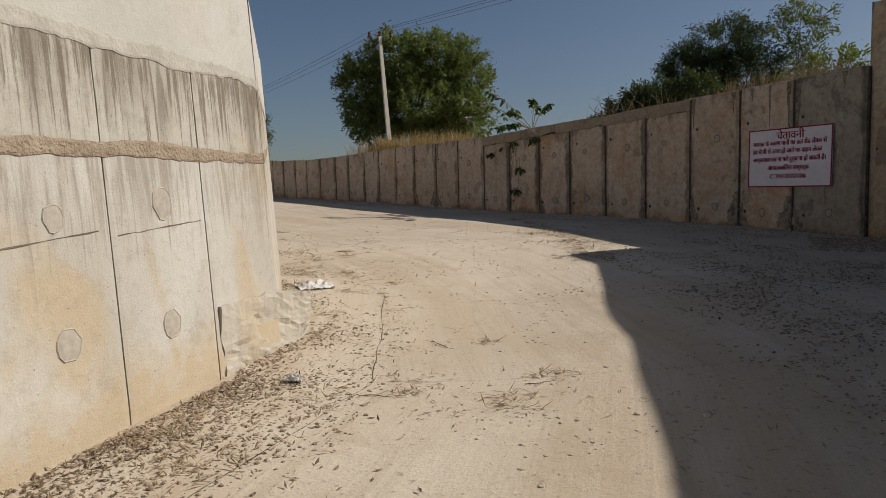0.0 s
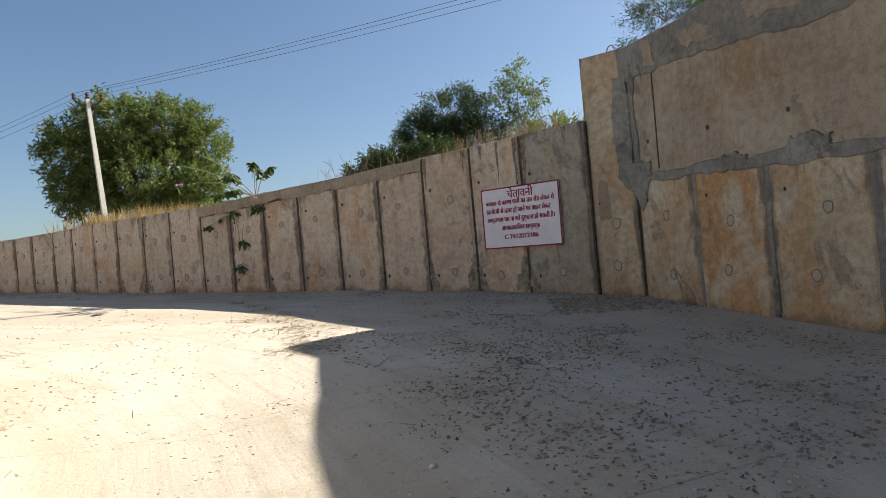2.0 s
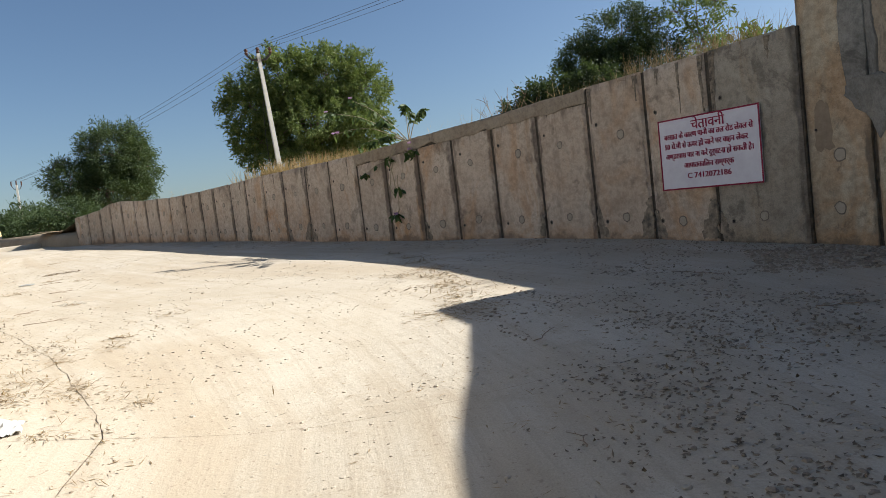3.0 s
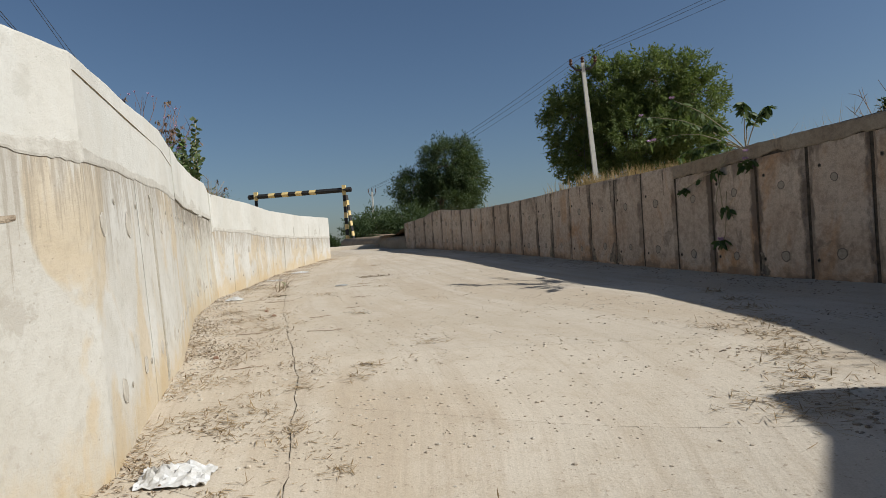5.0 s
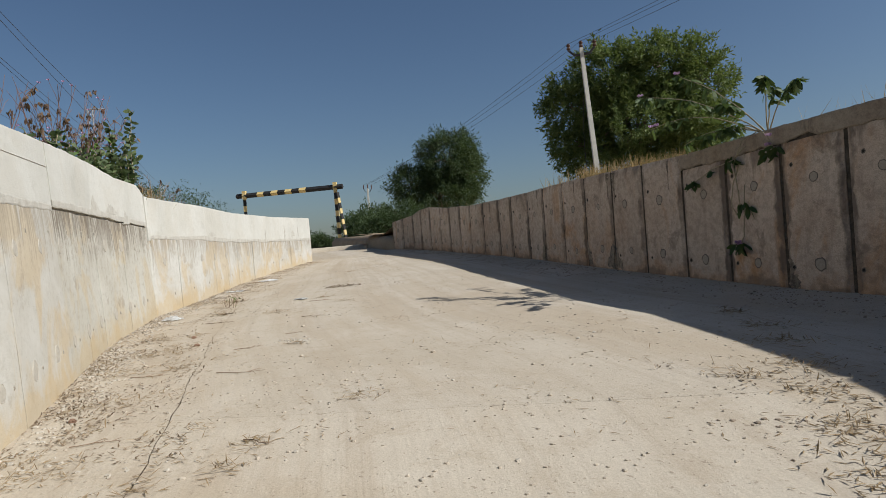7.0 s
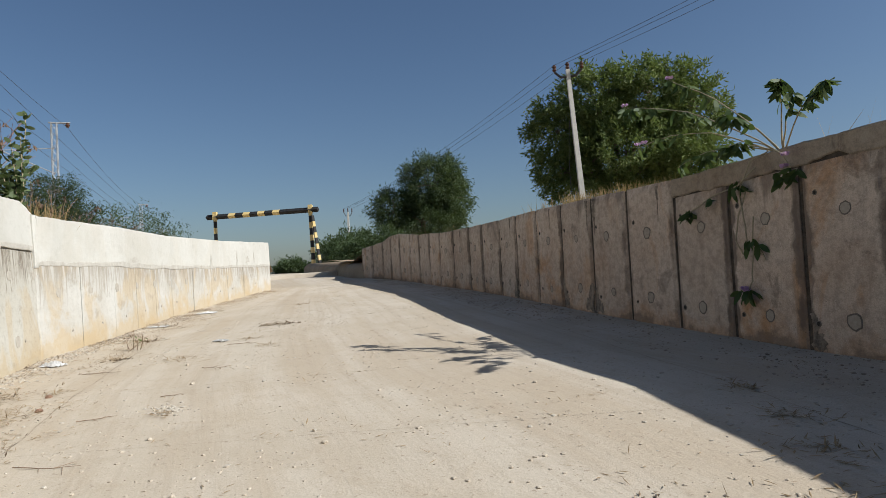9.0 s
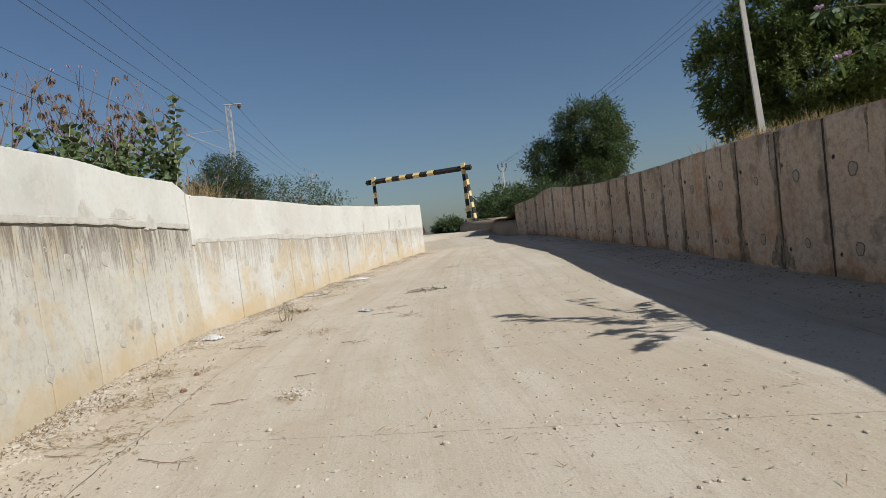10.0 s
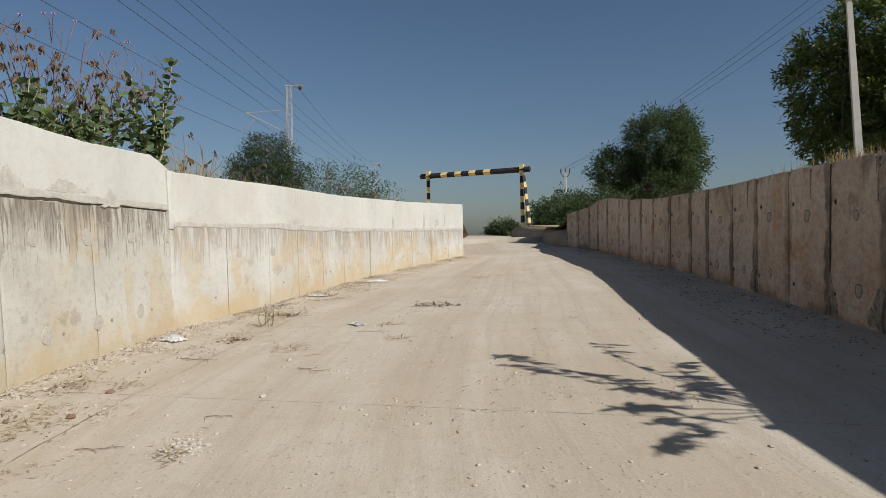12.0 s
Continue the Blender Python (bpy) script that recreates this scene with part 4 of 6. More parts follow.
def crown_points(lobes, clumps, per, spread, g, shell=0.55, droop=0.25):
    """Leaf places in clumps that sit mostly near the skin of the lobes."""
    vol = np.array([l[3] * l[4] * l[5] for l in lobes]) ** 0.67
    which = g.choice(len(lobes), clumps, p=vol / vol.sum())
    L = np.array(lobes)[which]
    d = g.normal(size=(clumps, 3))
    d /= np.linalg.norm(d, axis=1, keepdims=True)
    r = shell + (1.08 - shell) * g.random((clumps, 1)) ** 0.7
    lump = 1 + 0.16 * np.sin(d[:, :1] * 7 + L[:, :1]) * np.cos(d[:, 1:2] * 6 + d[:, 2:] * 5)
    cc = L[:, :3] + d * L[:, 3:] * r * lump
    out = np.repeat(d, per, 0)
    base = np.repeat(cc, per, 0)
    along = g.random((clumps * per, 1))
    c = base + out * along * spread + g.normal(size=(clumps * per, 3)) * spread * 0.38
    w = out * 0.7 + g.normal(size=c.shape) * 0.6 + np.array([0, 0, -droop])
    return c, w, cc


def tree(name, label, place, facing, lobes, trunk, clumps, per, leaf, width, spread, material, seed, category="tree", shell=0.5, limbs=True, base=None):
    """lobes: (right, away, up, three radii) about the middle of the crown at place, seen along facing; trunk: (radius, foot's height)."""
    g = np.random.default_rng(seed)
    r = random.Random(seed)
    f = Vector((facing[0], facing[1], 0)).normalized()
    right = Vector((f.y, -f.x, 0))
    foot = Vector((place[0], place[1], trunk[1]))
    top = thing(name, label, category, foot)
    world_lobes = []
    for a, b, c, ra, rb, rc in lobes:
        p = Vector(place) + right * a + f * b + Vector((0, 0, c))
        world_lobes.append((p.x, p.y, p.z, ra * 0.88, (ra + rb) / 2 * 0.88, rc * 0.88))
    c, w, cc = crown_points(world_lobes, clumps, per, spread, g, shell)
    keep = c[:, 2] > trunk[1] + 0.15
    c, w = c[keep], w[keep]
    m = len(c)
    leaves_mesh("crown", c, w, leaf * (0.6 + 0.8 * g.random(m)), width * (0.7 + 0.6 * g.random(m)), material, top, seed=seed)
    bm = bmesh.new()
    mid = Vector(place) + Vector((0, 0, min(l[2] for l in lobes)))
    tube(bm, bent(foot - Vector((0, 0, 0.3)), mid, (r.uniform(-0.2, 0.2), r.uniform(-0.2, 0.2), 0), 5), [trunk[0] * (1.2 - 0.1 * k) for k in range(6)], 8)
    part("trunk", bm, BARK, top, smooth=True)
    bm = bmesh.new()
    if limbs:
        for lx, ly, lz, *_ in world_lobes:
            tube(bm, bent(mid - Vector((0, 0, 0.2)), (lx, ly, lz), (0, 0, 0.3), 4, r, 0.08), [trunk[0] * 0.55 * (1 - 0.2 * k) for k in range(5)], 6)
        for k in range(0, len(cc), max(1, len(cc) // 60)):
            near = min(world_lobes, key=lambda l: (Vector(l[:3]) - Vector(cc[k])).length)
            tube(bm, bent(near[:3], cc[k], (0, 0, 0.15), 3, r, 0.05), [trunk[0] * 0.16, trunk[0] * 0.12, trunk[0] * 0.08, trunk[0] * 0.04], 4)
        part("limb_work", bm, BARK, top)
    else:
        bm.free()
    return top


tree("tree", "large dense dark green tree behind the pole", (-19.8, 43.3, 9.4), (-0.48, 0.88),
     [(-3.3, 0, -0.4, 2.1, 2.2, 2.4), (-1.3, 0, 1.2, 2.5, 2.5, 2.3), (1.5, 0, 1.5, 2.4, 2.4, 2.1), (3.5, 0, 0.3, 1.8, 2.0, 2.3), (0, 0, -1.6, 3.9, 3, 2.4), (2.6, -1, -2.4, 2.4, 2, 2.0), (-2.6, -0.5, -2.6, 2.2, 2, 1.6)],
     (0.32, 3.0), 1700, 38, 0.26, 0.09, 0.42, BIG_GREEN, 11)
tree("tree", "round feathery acacia tree far beyond the wall", (-45.0, 51.6, 8.8), (-0.7, 0.7),
     [(1.1, 0, 0.8, 2.9, 3, 2.9), (-2.6, 0, -1.3, 2.0, 2, 1.7), (0.5, 0, -2.3, 3.2, 2.5, 1.9), (2.6, 0, -0.6, 1.7, 2, 2.2)],
     (0.3, 2.5), 1100, 36, 0.34, 0.075, 0.62, ACACIA, 12)
for k, (x, y, z, a, h) in enumerate(((-41.5, 40.9, 3.7, 2.0, 1.2), (-44.6, 43.2, 4.2, 2.2, 1.5), (-46.5, 38.6, 2.8, 0.9, 0.4), (-36.5, 39.6, 3.8, 1.8, 1.3))):
    tree("bush", "scrubby green roadside bush near the height gauge", (x, y, z), (-0.8, 0.6),
         [(0, 0, 0, a, a, h), (a * 0.7, 0, -0.4, a * 0.7, a, h * 0.7), (-a * 0.7, 0, -0.5, a * 0.7, a, h * 0.7)], (0.12, 2.4), 300, 24, 0.3, 0.08, 0.45, ACACIA, 20 + k, "bush", 0.35)
# thorn trees above the outer wall
tree("thorn_tree", "dark feathery thorn tree behind the wall", (-0.5, 31.4, 6.6), (0, 1),
     [(0.3, 0, 0.7, 1.4, 1.3, 0.9), (-0.6, 0, 0.0, 1.5, 1.4, 0.8), (0.9, 0, -0.6, 1.8, 1.4, 1.0), (-0.9, 0, -1.1, 1.5, 1.3, 0.8)], (0.1, 3.1), 420, 110, 0.13, 0.038, 0.34, THORN, 31)
tree("sapling", "tall thin sapling with fresh green leaves", (2.4, 31.3, 7.4), (0, 1),
     [(0, 0, 1.0, 0.6, 0.6, 0.6), (0.7, 0, 0.4, 0.6, 0.5, 0.4), (-0.6, 0, 0.3, 0.7, 0.5, 0.6), (0.2, 0, -0.9, 0.7, 0.7, 0.9)], (0.05, 3.1), 110, 22, 0.2, 0.055, 0.28, BIG_GREEN, 32, shell=0.2)
tree("bush", "low dark thorn bush above the wall", (-2.5, 27.6, 4.7), (0, 1),
     [(0, 0, 0, 1.3, 1, 0.75), (-1.2, 0, -0.3, 1.0, 0.8, 0.5), (1.3, 0, 0.15, 1.0, 0.8, 0.8)], (0.06, 3.2), 300, 80, 0.11, 0.055, 0.25, THORN, 33, "bush", 0.3)
tree("bush", "leafy green bush behind the wall's crown", (3.5, 27.6, 5.3), (0, 1),
     [(0, 0, 0, 0.9, 0.8, 0.7), (-1.1, 0, -0.2, 0.9, 0.7, 0.8), (0.9, 0, -0.2, 0.7, 0.7, 0.5)], (0.05, 3.4), 90, 18, 0.2, 0.09, 0.28, BIG_GREEN, 34, "bush", 0.3)
tree("thorn_tree", "dark thorn tree rising behind the tall wall", (9.2, 33.0, 10.3), (0.26, 0.96),
     [(0, 0, 0.4, 1.6, 1.4, 1.5), (1.0, 0, -1.0, 1.6, 1.4, 1.3), (-1.0, 0, -1.2, 1.3, 1.2, 0.9), (0.6, 0, -3.0, 2.0, 1.5, 1.6)], (0.14, 3.8), 420, 60, 0.14, 0.035, 0.38, THORN, 35)
tree("tree", "bright green tree rising behind the tall wall", (12.6, 34.0, 11.4), (0.35, 0.94),
     [(0, 0, 0.6, 1.6, 1.4, 1.1), (1.3, 0, 0.0, 1.5, 1.4, 1.1), (0, 0, -2, 2.2, 1.6, 1.8)], (0.16, 3.8), 300, 26, 0.28, 0.1, 0.4, BRIGHT, 36)
# thorn bushes by the railway
tree("thorn_bush", "round thorn bush behind the low wall", (-29.7, 18.1, 4.9), (-0.98, 0.2),
     [(0, 0, 0, 1.4, 1.3, 1.2), (0.9, 0, -0.4, 0.9, 1, 0.9), (-0.9, 0, -0.4, 0.8, 1, 0.9), (0.1, 0, 0.9, 0.8, 0.8, 0.7)], (0.09, 2.9), 460, 50, 0.11, 0.028, 0.27, THORN, 41, "bush", 0.3)
tree("thorn_bush", "sparse thorn bush with open branches", (-34.8, 22.8, 4.9), (-0.95, 0.3),
     [(0, 0, 0, 1.6, 1.3, 1.0), (1.3, 0, -0.6, 1.4, 1, 0.7), (-1.0, 0, 0.3, 0.9, 1, 0.9)], (0.09, 2.8), 200, 20, 0.16, 0.035, 0.4, ACACIA, 42, "bush", 0.3)
tree("thorn_bush", "distant low thorn bush", (-40.5, 27.0, 3.6), (-0.95, 0.3), [(0, 0, 0, 1.6, 1.3, 0.8), (1.3, 0, -0.3, 1.0, 1, 0.6)], (0.08, 2.5), 120, 18, 0.2, 0.05, 0.35, ACACIA, 43, "bush", 0.3)


def tuft(name, label, spots, height, blades, spread, material, seed, wild=0.35, thin=0.012):
    """Dry grass: many thin blades standing in tufts."""
    g = np.random.default_rng(seed)
    top = thing(name, label, "grass", spots[0], "stuff")
    c = np.concatenate([np.array(p) + g.normal(size=(blades, 3)) * np.array([spread, spread, 0.02]) for p in spots])
    w = np.array([0, 0, 1.0]) + g.normal(size=c.shape) * wild
    m = len(c)
    ln = height * (0.5 + 0.8 * g.random(m))
    leaves_mesh("blades", c, w, ln, ln * thin, material, top, seed=seed)
    return top


def along(line, u0, u1, step, back, top_of):
    out = []
    u = u0
    while u < u1:
        q, n = line.at(u)
        q = q + n * back(u)
        out.append((q.x, q.y, top_of(u)))
        u += step
    return out


wall_z = lambda u: line_top(RIGHT, TOPS, u)


def line_top(line, tops, u):
    q, _ = line.at(u)
    return gz(q.x, q.y) + float(np.interp(u, line.u, tops)) - 0.15


tuft("dry_grass", "dry straw coloured grass on the bank behind the wall", along(RIGHT, 0.2, 4.2, 0.22, lambda u: 0.6 + rng.uniform(0, 0.9), wall_z), 0.4, 22, 0.25, BROWN_WEED, 51, 0.6)
tuft("dry_grass", "pale dry weeds sticking up behind the wall", along(RIGHT, 5.0, 8.0, 0.35, lambda u: 0.8 + rng.uniform(0, 1.5), wall_z), 0.7, 12, 0.2, DRY, 52)
tuft("dry_grass", "pale dry weeds along the wall's far crown", along(RIGHT, 13.0, 25.0, 1.1, lambda u: 1.0 + rng.uniform(0, 2.5), wall_z), 0.5, 9, 0.3, DRY, 54, 0.5)
tuft("dry_grass", "dry yellow grass on the railway bank", [(-15.0 - k * 0.42 + rng.uniform(-0.4, 0.1), 13.8 + k * 0.3 - rng.uniform(0.1, 1.3), 3.2) for k in range(16)], 0.5, 30, 0.25, DRY, 55)
tuft("dry_grass", "thick dry brown weeds crowding the wall's crown", along(RIGHT, 0.6, 3.2, 0.3, lambda u: 0.34 + rng.uniform(0, 0.5), wall_z), 0.52, 100, 0.2, BROWN_WEED, 60, 0.6, 0.014)
tuft("reddish_weed", "reddish dried weed beside the sapling", [(1.7 + rng.uniform(-0.5, 0.5), 27.2, 3.3) for _ in range(6)], 1.5, 60, 0.3, RUST, 56, 0.25)

# ---- utility poles and wires ----
POLE = simple("pale_pole_concrete", (0.52, 0.50, 0.44), (0.62, 0.59, 0.52), 3.0)
DARK = simple("dark_iron", (0.05, 0.05, 0.05), (0.09, 0.08, 0.075), 10.0, 0.6)
GLAZE = simple("brown_glaze", (0.06, 0.03, 0.02), (0.10, 0.05, 0.03), 8.0, 0.3)


def utility_pole(foot, height, lean, width, arm_way, label, reach=1.0):
    top = thing("utility_pole", label, "utility pole", foot)
    up = Vector((lean[0], lean[1], 1)).normalized()
    foot, arm = Vector(foot), Vector((*arm_way, 0)).normalized() * reach
    bm = bmesh.new()
    tube(bm, [foot - up * 0.2, foot + up * height * 0.5, foot + up * height], [width, width * 0.85, width * 0.68], 4)
    part("post", bm, POLE, top)
    head = foot + up * (height - 0.35)
    bm = bmesh.new()
    for s in (-1, 1):
        tube(bm, [head, head + arm * s * 0.35 + Vector((0, 0, 0.03)), head + arm * s * 0.62 + Vector((0, 0, 0.3))], 0.06 * reach, 6)
    part("crossarm", bm, DARK, top, "V shaped iron crossarm")
    ends = [head + arm * 0.62 + Vector((0, 0, 0.3)), head - arm * 0.62 + Vector((0, 0, 0.3)), foot + up * height]
    for e in ends:
        bm = bmesh.new()
        tube(bm, [e, e + Vector((0, 0, 0.08)), e + Vector((0, 0, 0.16)), e + Vector((0, 0, 0.24)), e + Vector((0, 0, 0.34))], [0.04 * reach, 0.11 * reach, 0.065 * reach, 0.105 * reach, 0.05 * reach], 8)
        part("insulator", bm, GLAZE, top)
    return top, [e + Vector((0, 0, 0.33)) for e in ends]


def wire(label, a, b, sag, r, name="overhead_wire", category="wire"):
    bm = bmesh.new()
    tube(bm, [Vector(a).lerp(Vector(b), k / 16) - Vector((0, 0, sag * 4 * (k / 16) * (1 - k / 16))) for k in range(17)], r, 4)
    top = thing(name, label, category, a)
    part("strand", bm, DARK, top)
    return top


hill = thing("earth_bank", "low grassy earth bank under the tree and the pole", "earth bank", (-17, 38.5, 3.0), kind="structure")
bm = bmesh.new()
bmesh.ops.create_grid(bm, x_segments=30, y_segments=30, size=11)
for v in bm.verts:
    d = Vector((v.co.x / 10, v.co.y / 8)).length
    v.co.z = 1.75 * max(0.0, 1 - d * d) ** 1.2 - 0.25 + 0.15 * noise.noise((v.co.x * 0.5, v.co.y * 0.5, 4))
    v.co += Vector((-16.5, 39.5, 3.0))
part("earth", bm, EARTH, hill, smooth=True)


def hill_z(x, y):
    d = Vector(((x + 16.5) / 10, (y - 39.5) / 8)).length
    return 2.75 + 1.75 * max(0.0, 1 - d * d) ** 1.2


pole, tips = utility_pole((-18.3, 36.5, 4.0), 7.0, (-0.065, 0.0), 0.17, (0.88, 0.47), "leaning pale concrete utility pole with three insulators")
spots = [(-17.6 + rng.uniform(-2.0, 4.5), 36.3 + rng.uniform(-1.5, 2.0)) for _ in range(46)]
tuft("dry_grass", "dry straw coloured grass round the pole", [(x, y, hill_z(x, y)) for x, y in spots], 1.05, 44, 0.3, DRY, 53, 0.25, 0.03)
far_pole, far_tips = utility_pole((-46.5, 44.3, 2.45), 4.9, (0, 0), 0.14, (0.6, 0.8), "small distant pale utility pole among bushes", 0.55)
for a, b in zip(tips, far_tips):
    wire("thin dark overhead power wire", a, b, 0.5, 0.009)
for a, off in zip(tips, ((0.6, 0.5), (-0.4, -0.5), (0, 0))):
    wire("thin dark overhead power wire", a, (26 + off[0], 23.0 + off[1], 13.2), 0.6, 0.009)
bm = bmesh.new()
tube(bm, bent((-18.75, 36.4, 8.6), (-18.6, 36.1, 4.2), (-0.12, 0, 0), 8), 0.012, 4)
part("stay_wire", bm, DARK, pole)

# ---- railway masts ----
GALV = simple("galvanised_steel", (0.34, 0.35, 0.35), (0.44, 0.45, 0.45), 6.0, 0.5, metallic=0.3)
RAILWAY = Vector((-0.905, 0.425, 0)).normalized()
ACROSS = Vector((RAILWAY.y, -RAILWAY.x, 0))


def mast(foot, height, label):
    top = thing("railway_mast", label, "mast", foot, group="railway masts")
    foot = Vector(foot)
    for sx in (-1, 1):
        for sy in (-1, 1):
            bm = bmesh.new()
            o = RAILWAY * sx * 0.15 + ACROSS * sy * 0.15
            tube(bm, [foot + o, foot + o + Vector((0, 0, height))], 0.03, 4)
            part("upright", bm, GALV, top)
    bm = bmesh.new()
    k, z = 0, 0.2
    while z < height - 0.4:
        for sy in (-1, 1):
            s = 1 if k % 2 else -1
            tube(bm, [foot + RAILWAY * 0.15 * s + ACROSS * sy * 0.15 + Vector((0, 0, z)), foot - RAILWAY * 0.15 * s + ACROSS * sy * 0.15 + Vector((0, 0, z + 0.4))], 0.015, 4)
            tube(bm, [foot + RAILWAY * 0.15 * sy + ACROSS * 0.15 * s + Vector((0, 0, z)), foot + RAILWAY * 0.15 * sy - ACROSS * 0.15 * s + Vector((0, 0, z + 0.4))], 0.015, 4)
        k, z = k + 1, z + 0.4
    part("lacing", bm, GALV, top)
    head = foot + Vector((0, 0, height))
    bm = bmesh.new()
    tube(bm, [head - ACROSS * 0.3, head + ACROSS * 0.9], 0.05, 4)
    part("top_bar", bm, GALV, top)
    bm = bmesh.new()
    tube(bm, [head + ACROSS * 0.75, head + ACROSS * 0.75 - Vector((0, 0, 0.15)), head + ACROSS * 0.75 - Vector((0, 0, 0.3))], [0.05, 0.14, 0.06], 8)
    part("insulator", bm, GLAZE, top)
    bm = bmesh.new()
    a, b, c = head - Vector((0, 0, 1.6)), head - Vector((0, 0, 3.2)), head - ACROSS * 2.9 - Vector((0, 0, 1.75))
    tube(bm, [a, c], 0.03, 5)
    tube(bm, [b, c], 0.035, 5)
    tube(bm, [c + ACROSS * 0.6 - Vector((0, 0, 0.45)), c - ACROSS * 0.3 - Vector((0, 0, 1.35))], 0.025, 5)
    part("cantilever", bm, GALV, top, "cantilever arm that carries the contact wire")
    return [head + ACROSS * 0.75 - Vector((0, 0, 0.3)), c, c - ACROSS * 0.2 - Vector((0, 0, 1.3)), head - Vector((0, 0, 1.6))]


spots = [((-47.2, 22.6, 2.6), 9.9), ((-93.0, 44.2, 2.6), 10.4), ((-136, 64.4, 2.6), 10.4)]
held = [mast(f, h, "grey lattice railway mast with a cantilever arm") for f, h in spots]
near_end = [p - RAILWAY * 60 for p in held[0]]
for k in range(4):
    chain = [near_end[k], *[h[k] for h in held]]
    for a, b in zip(chain, chain[1:]):
        wire("dark overhead railway wire", a, b, 0.5 if k else 0.9, 0.012, "railway_wire")
for off in (-4.0,):
    for a in (held[0][1] - ACROSS * off * -1 * -1, held[0][2] - ACROSS * off * -1 * -1):
        wire("dark overhead railway wire of the second track", a - RAILWAY * 60, a + RAILWAY * 90, 0.2, 0.011, "railway_wire")

# ---- height gauge across the road's top ----
BLACK = simple("black_paint", (0.018, 0.018, 0.02), (0.035, 0.033, 0.03), 6.0, 0.6)
YELLOW = simple("yellow_paint", (0.66, 0.48, 0.18), (0.74, 0.58, 0.28), 4.0, 0.6)
gauge = thing("height_gauge", "black and yellow striped steel height gauge over the road", "height gauge", (-37.1, 34.4, gz(-37.1, 34.4)))
GR, GL = Vector((-37.1, 34.4, 2.35)), Vector((-43.0, 30.8, 2.4))
HIGH = 6.35


def striped(name, a, b, r, bands, first):
    """A square bar from a to b, black, with yellow sleeves 4 mm proud."""
    a, b = Vector(a), Vector(b)
    bm = bmesh.new()
    tube(bm, [a, b], r, 4)
    bar = part(name, bm, BLACK, gauge)
    for k in range(bands):
        if (k % 2 == first if isinstance(first, int) else k in first):
            bm = bmesh.new()
            p, q = a.lerp(b, (k + 0.04) / bands), a.lerp(b, (k + 0.96) / bands)
            tube(bm, [p, q], r + 0.006, 4)
            part("band", bm, YELLOW, bar, "yellow band")
    return bar


striped("post", GR, GR + Vector((-0.25, 0.1, HIGH - 2.35)), 0.125, 10, 1)
striped("brace", GR + Vector((0.42, 0.28, 0)), GR + Vector((0.05, 0.05, HIGH - 2.75)), 0.11, 10, 0)
striped("post", GL, GL + Vector((0, 0, HIGH - 2.3)), 0.125, 10, 1)
way = (GL - GR).normalized()
striped("beam", GR - way * 0.55 + Vector((-0.25, 0.1, HIGH - 2.35)), GL + way * 0.6 + Vector((0, 0, HIGH - 2.4)), 0.17, 15, (5, 7, 9, 11))
for p in (GR + Vector((-0.25, 0.1, HIGH - 2.3)), GL + Vector((0, 0, HIGH - 2.35))):
    bm = bmesh.new()
    tube(bm, [p - Vector((0, 0, 0.24)), p + Vector((0, 0, 0.28))], 0.185, 4)
    part("clamp", bm, YELLOW, gauge, "yellow clamp plate")
bm = bmesh.new()
bmesh.ops.create_cube(bm, size=1)
bmesh.ops.bevel(bm, geom=bm.edges, offset=0.08, segments=2, affect="EDGES")
for v in bm.verts:
    v.co = Vector((v.co.x * 1.3, v.co.y * 0.9, v.co.z * 0.5)) + GR + Vector((0.2, 0.2, 0.1))
part("plinth", bm, MORTAR, gauge, "grey concrete plinth")


def swept(name, points, profile, material, parent, label="", rough=0.0):
    """A low ridge swept along points: profile of (offset to the right, height)."""
    bm = bmesh.new()
    prev = None
    for i, p in enumerate(points):
        p = Vector(p)
        d = (Vector(points[min(i + 1, len(points) - 1)]) - Vector(points[max(i - 1, 0)])).normalized()
        n = Vector((d.y, -d.x))
        col = []
        for o, h in profile:
            q = p + n * o
            e = Vector((noise.noise((q.x * 2, q.y * 2, h)), noise.noise((q.x * 2, q.y * 2, h + 9)), noise.noise((q.x * 2.5, q.y * 2.5, h + 5)))) * rough
            col.append(bm.verts.new(Vector((q.x, q.y, gz(q.x, q.y) + h)) + e))
        if prev:
            for k in range(len(profile) - 1):
                bm.faces.new((prev[k], col[k], col[k + 1], prev[k + 1]))
        else:
            bm.faces.new(col)
        prev = col
    bm.faces.new(list(reversed(prev)))
    bmesh.ops.recalc_face_normals(bm, faces=bm.faces)
    return part(name, bm, material, parent, label, True)


kerb = thing("kerb", "low rounded pale concrete kerb at the top of the ramp", "kerb", (-26, 28, gz(-26, 28)), kind="structure")
swept("edge", [(-30.4, 25.6), (-30.0, 26.6), (-29.5, 27.6), (-28.9, 28.5), (-28.1, 29.1), (-27.3, 29.4)],
      [(-0.4, -0.1), (-0.34, 0.12), (-0.2, 0.19), (0.2, 0.2), (0.34, 0.13), (0.42, -0.1)], ROAD, kerb, "", 0.02)
berm = thing("earth_berm", "low bank of brown earth beyond the wall's end", "earth bank", (-24.5, 28.4, gz(-24.5, 28.4)), kind="structure")
swept("bank", [(-22.8, 28.1), (-23.8, 28.1), (-25.0, 28.6), (-26.5, 29.4), (-28.5, 30.3), (-31, 31.3), (-35, 32.9)],
      [(-0.55, -0.05), (-0.45, 0.35), (-0.2, 0.58), (0.3, 0.62), (1.0, 0.5), (2.2, 0.3), (3.5, 0.1)], EARTH, berm, "", 0.1)

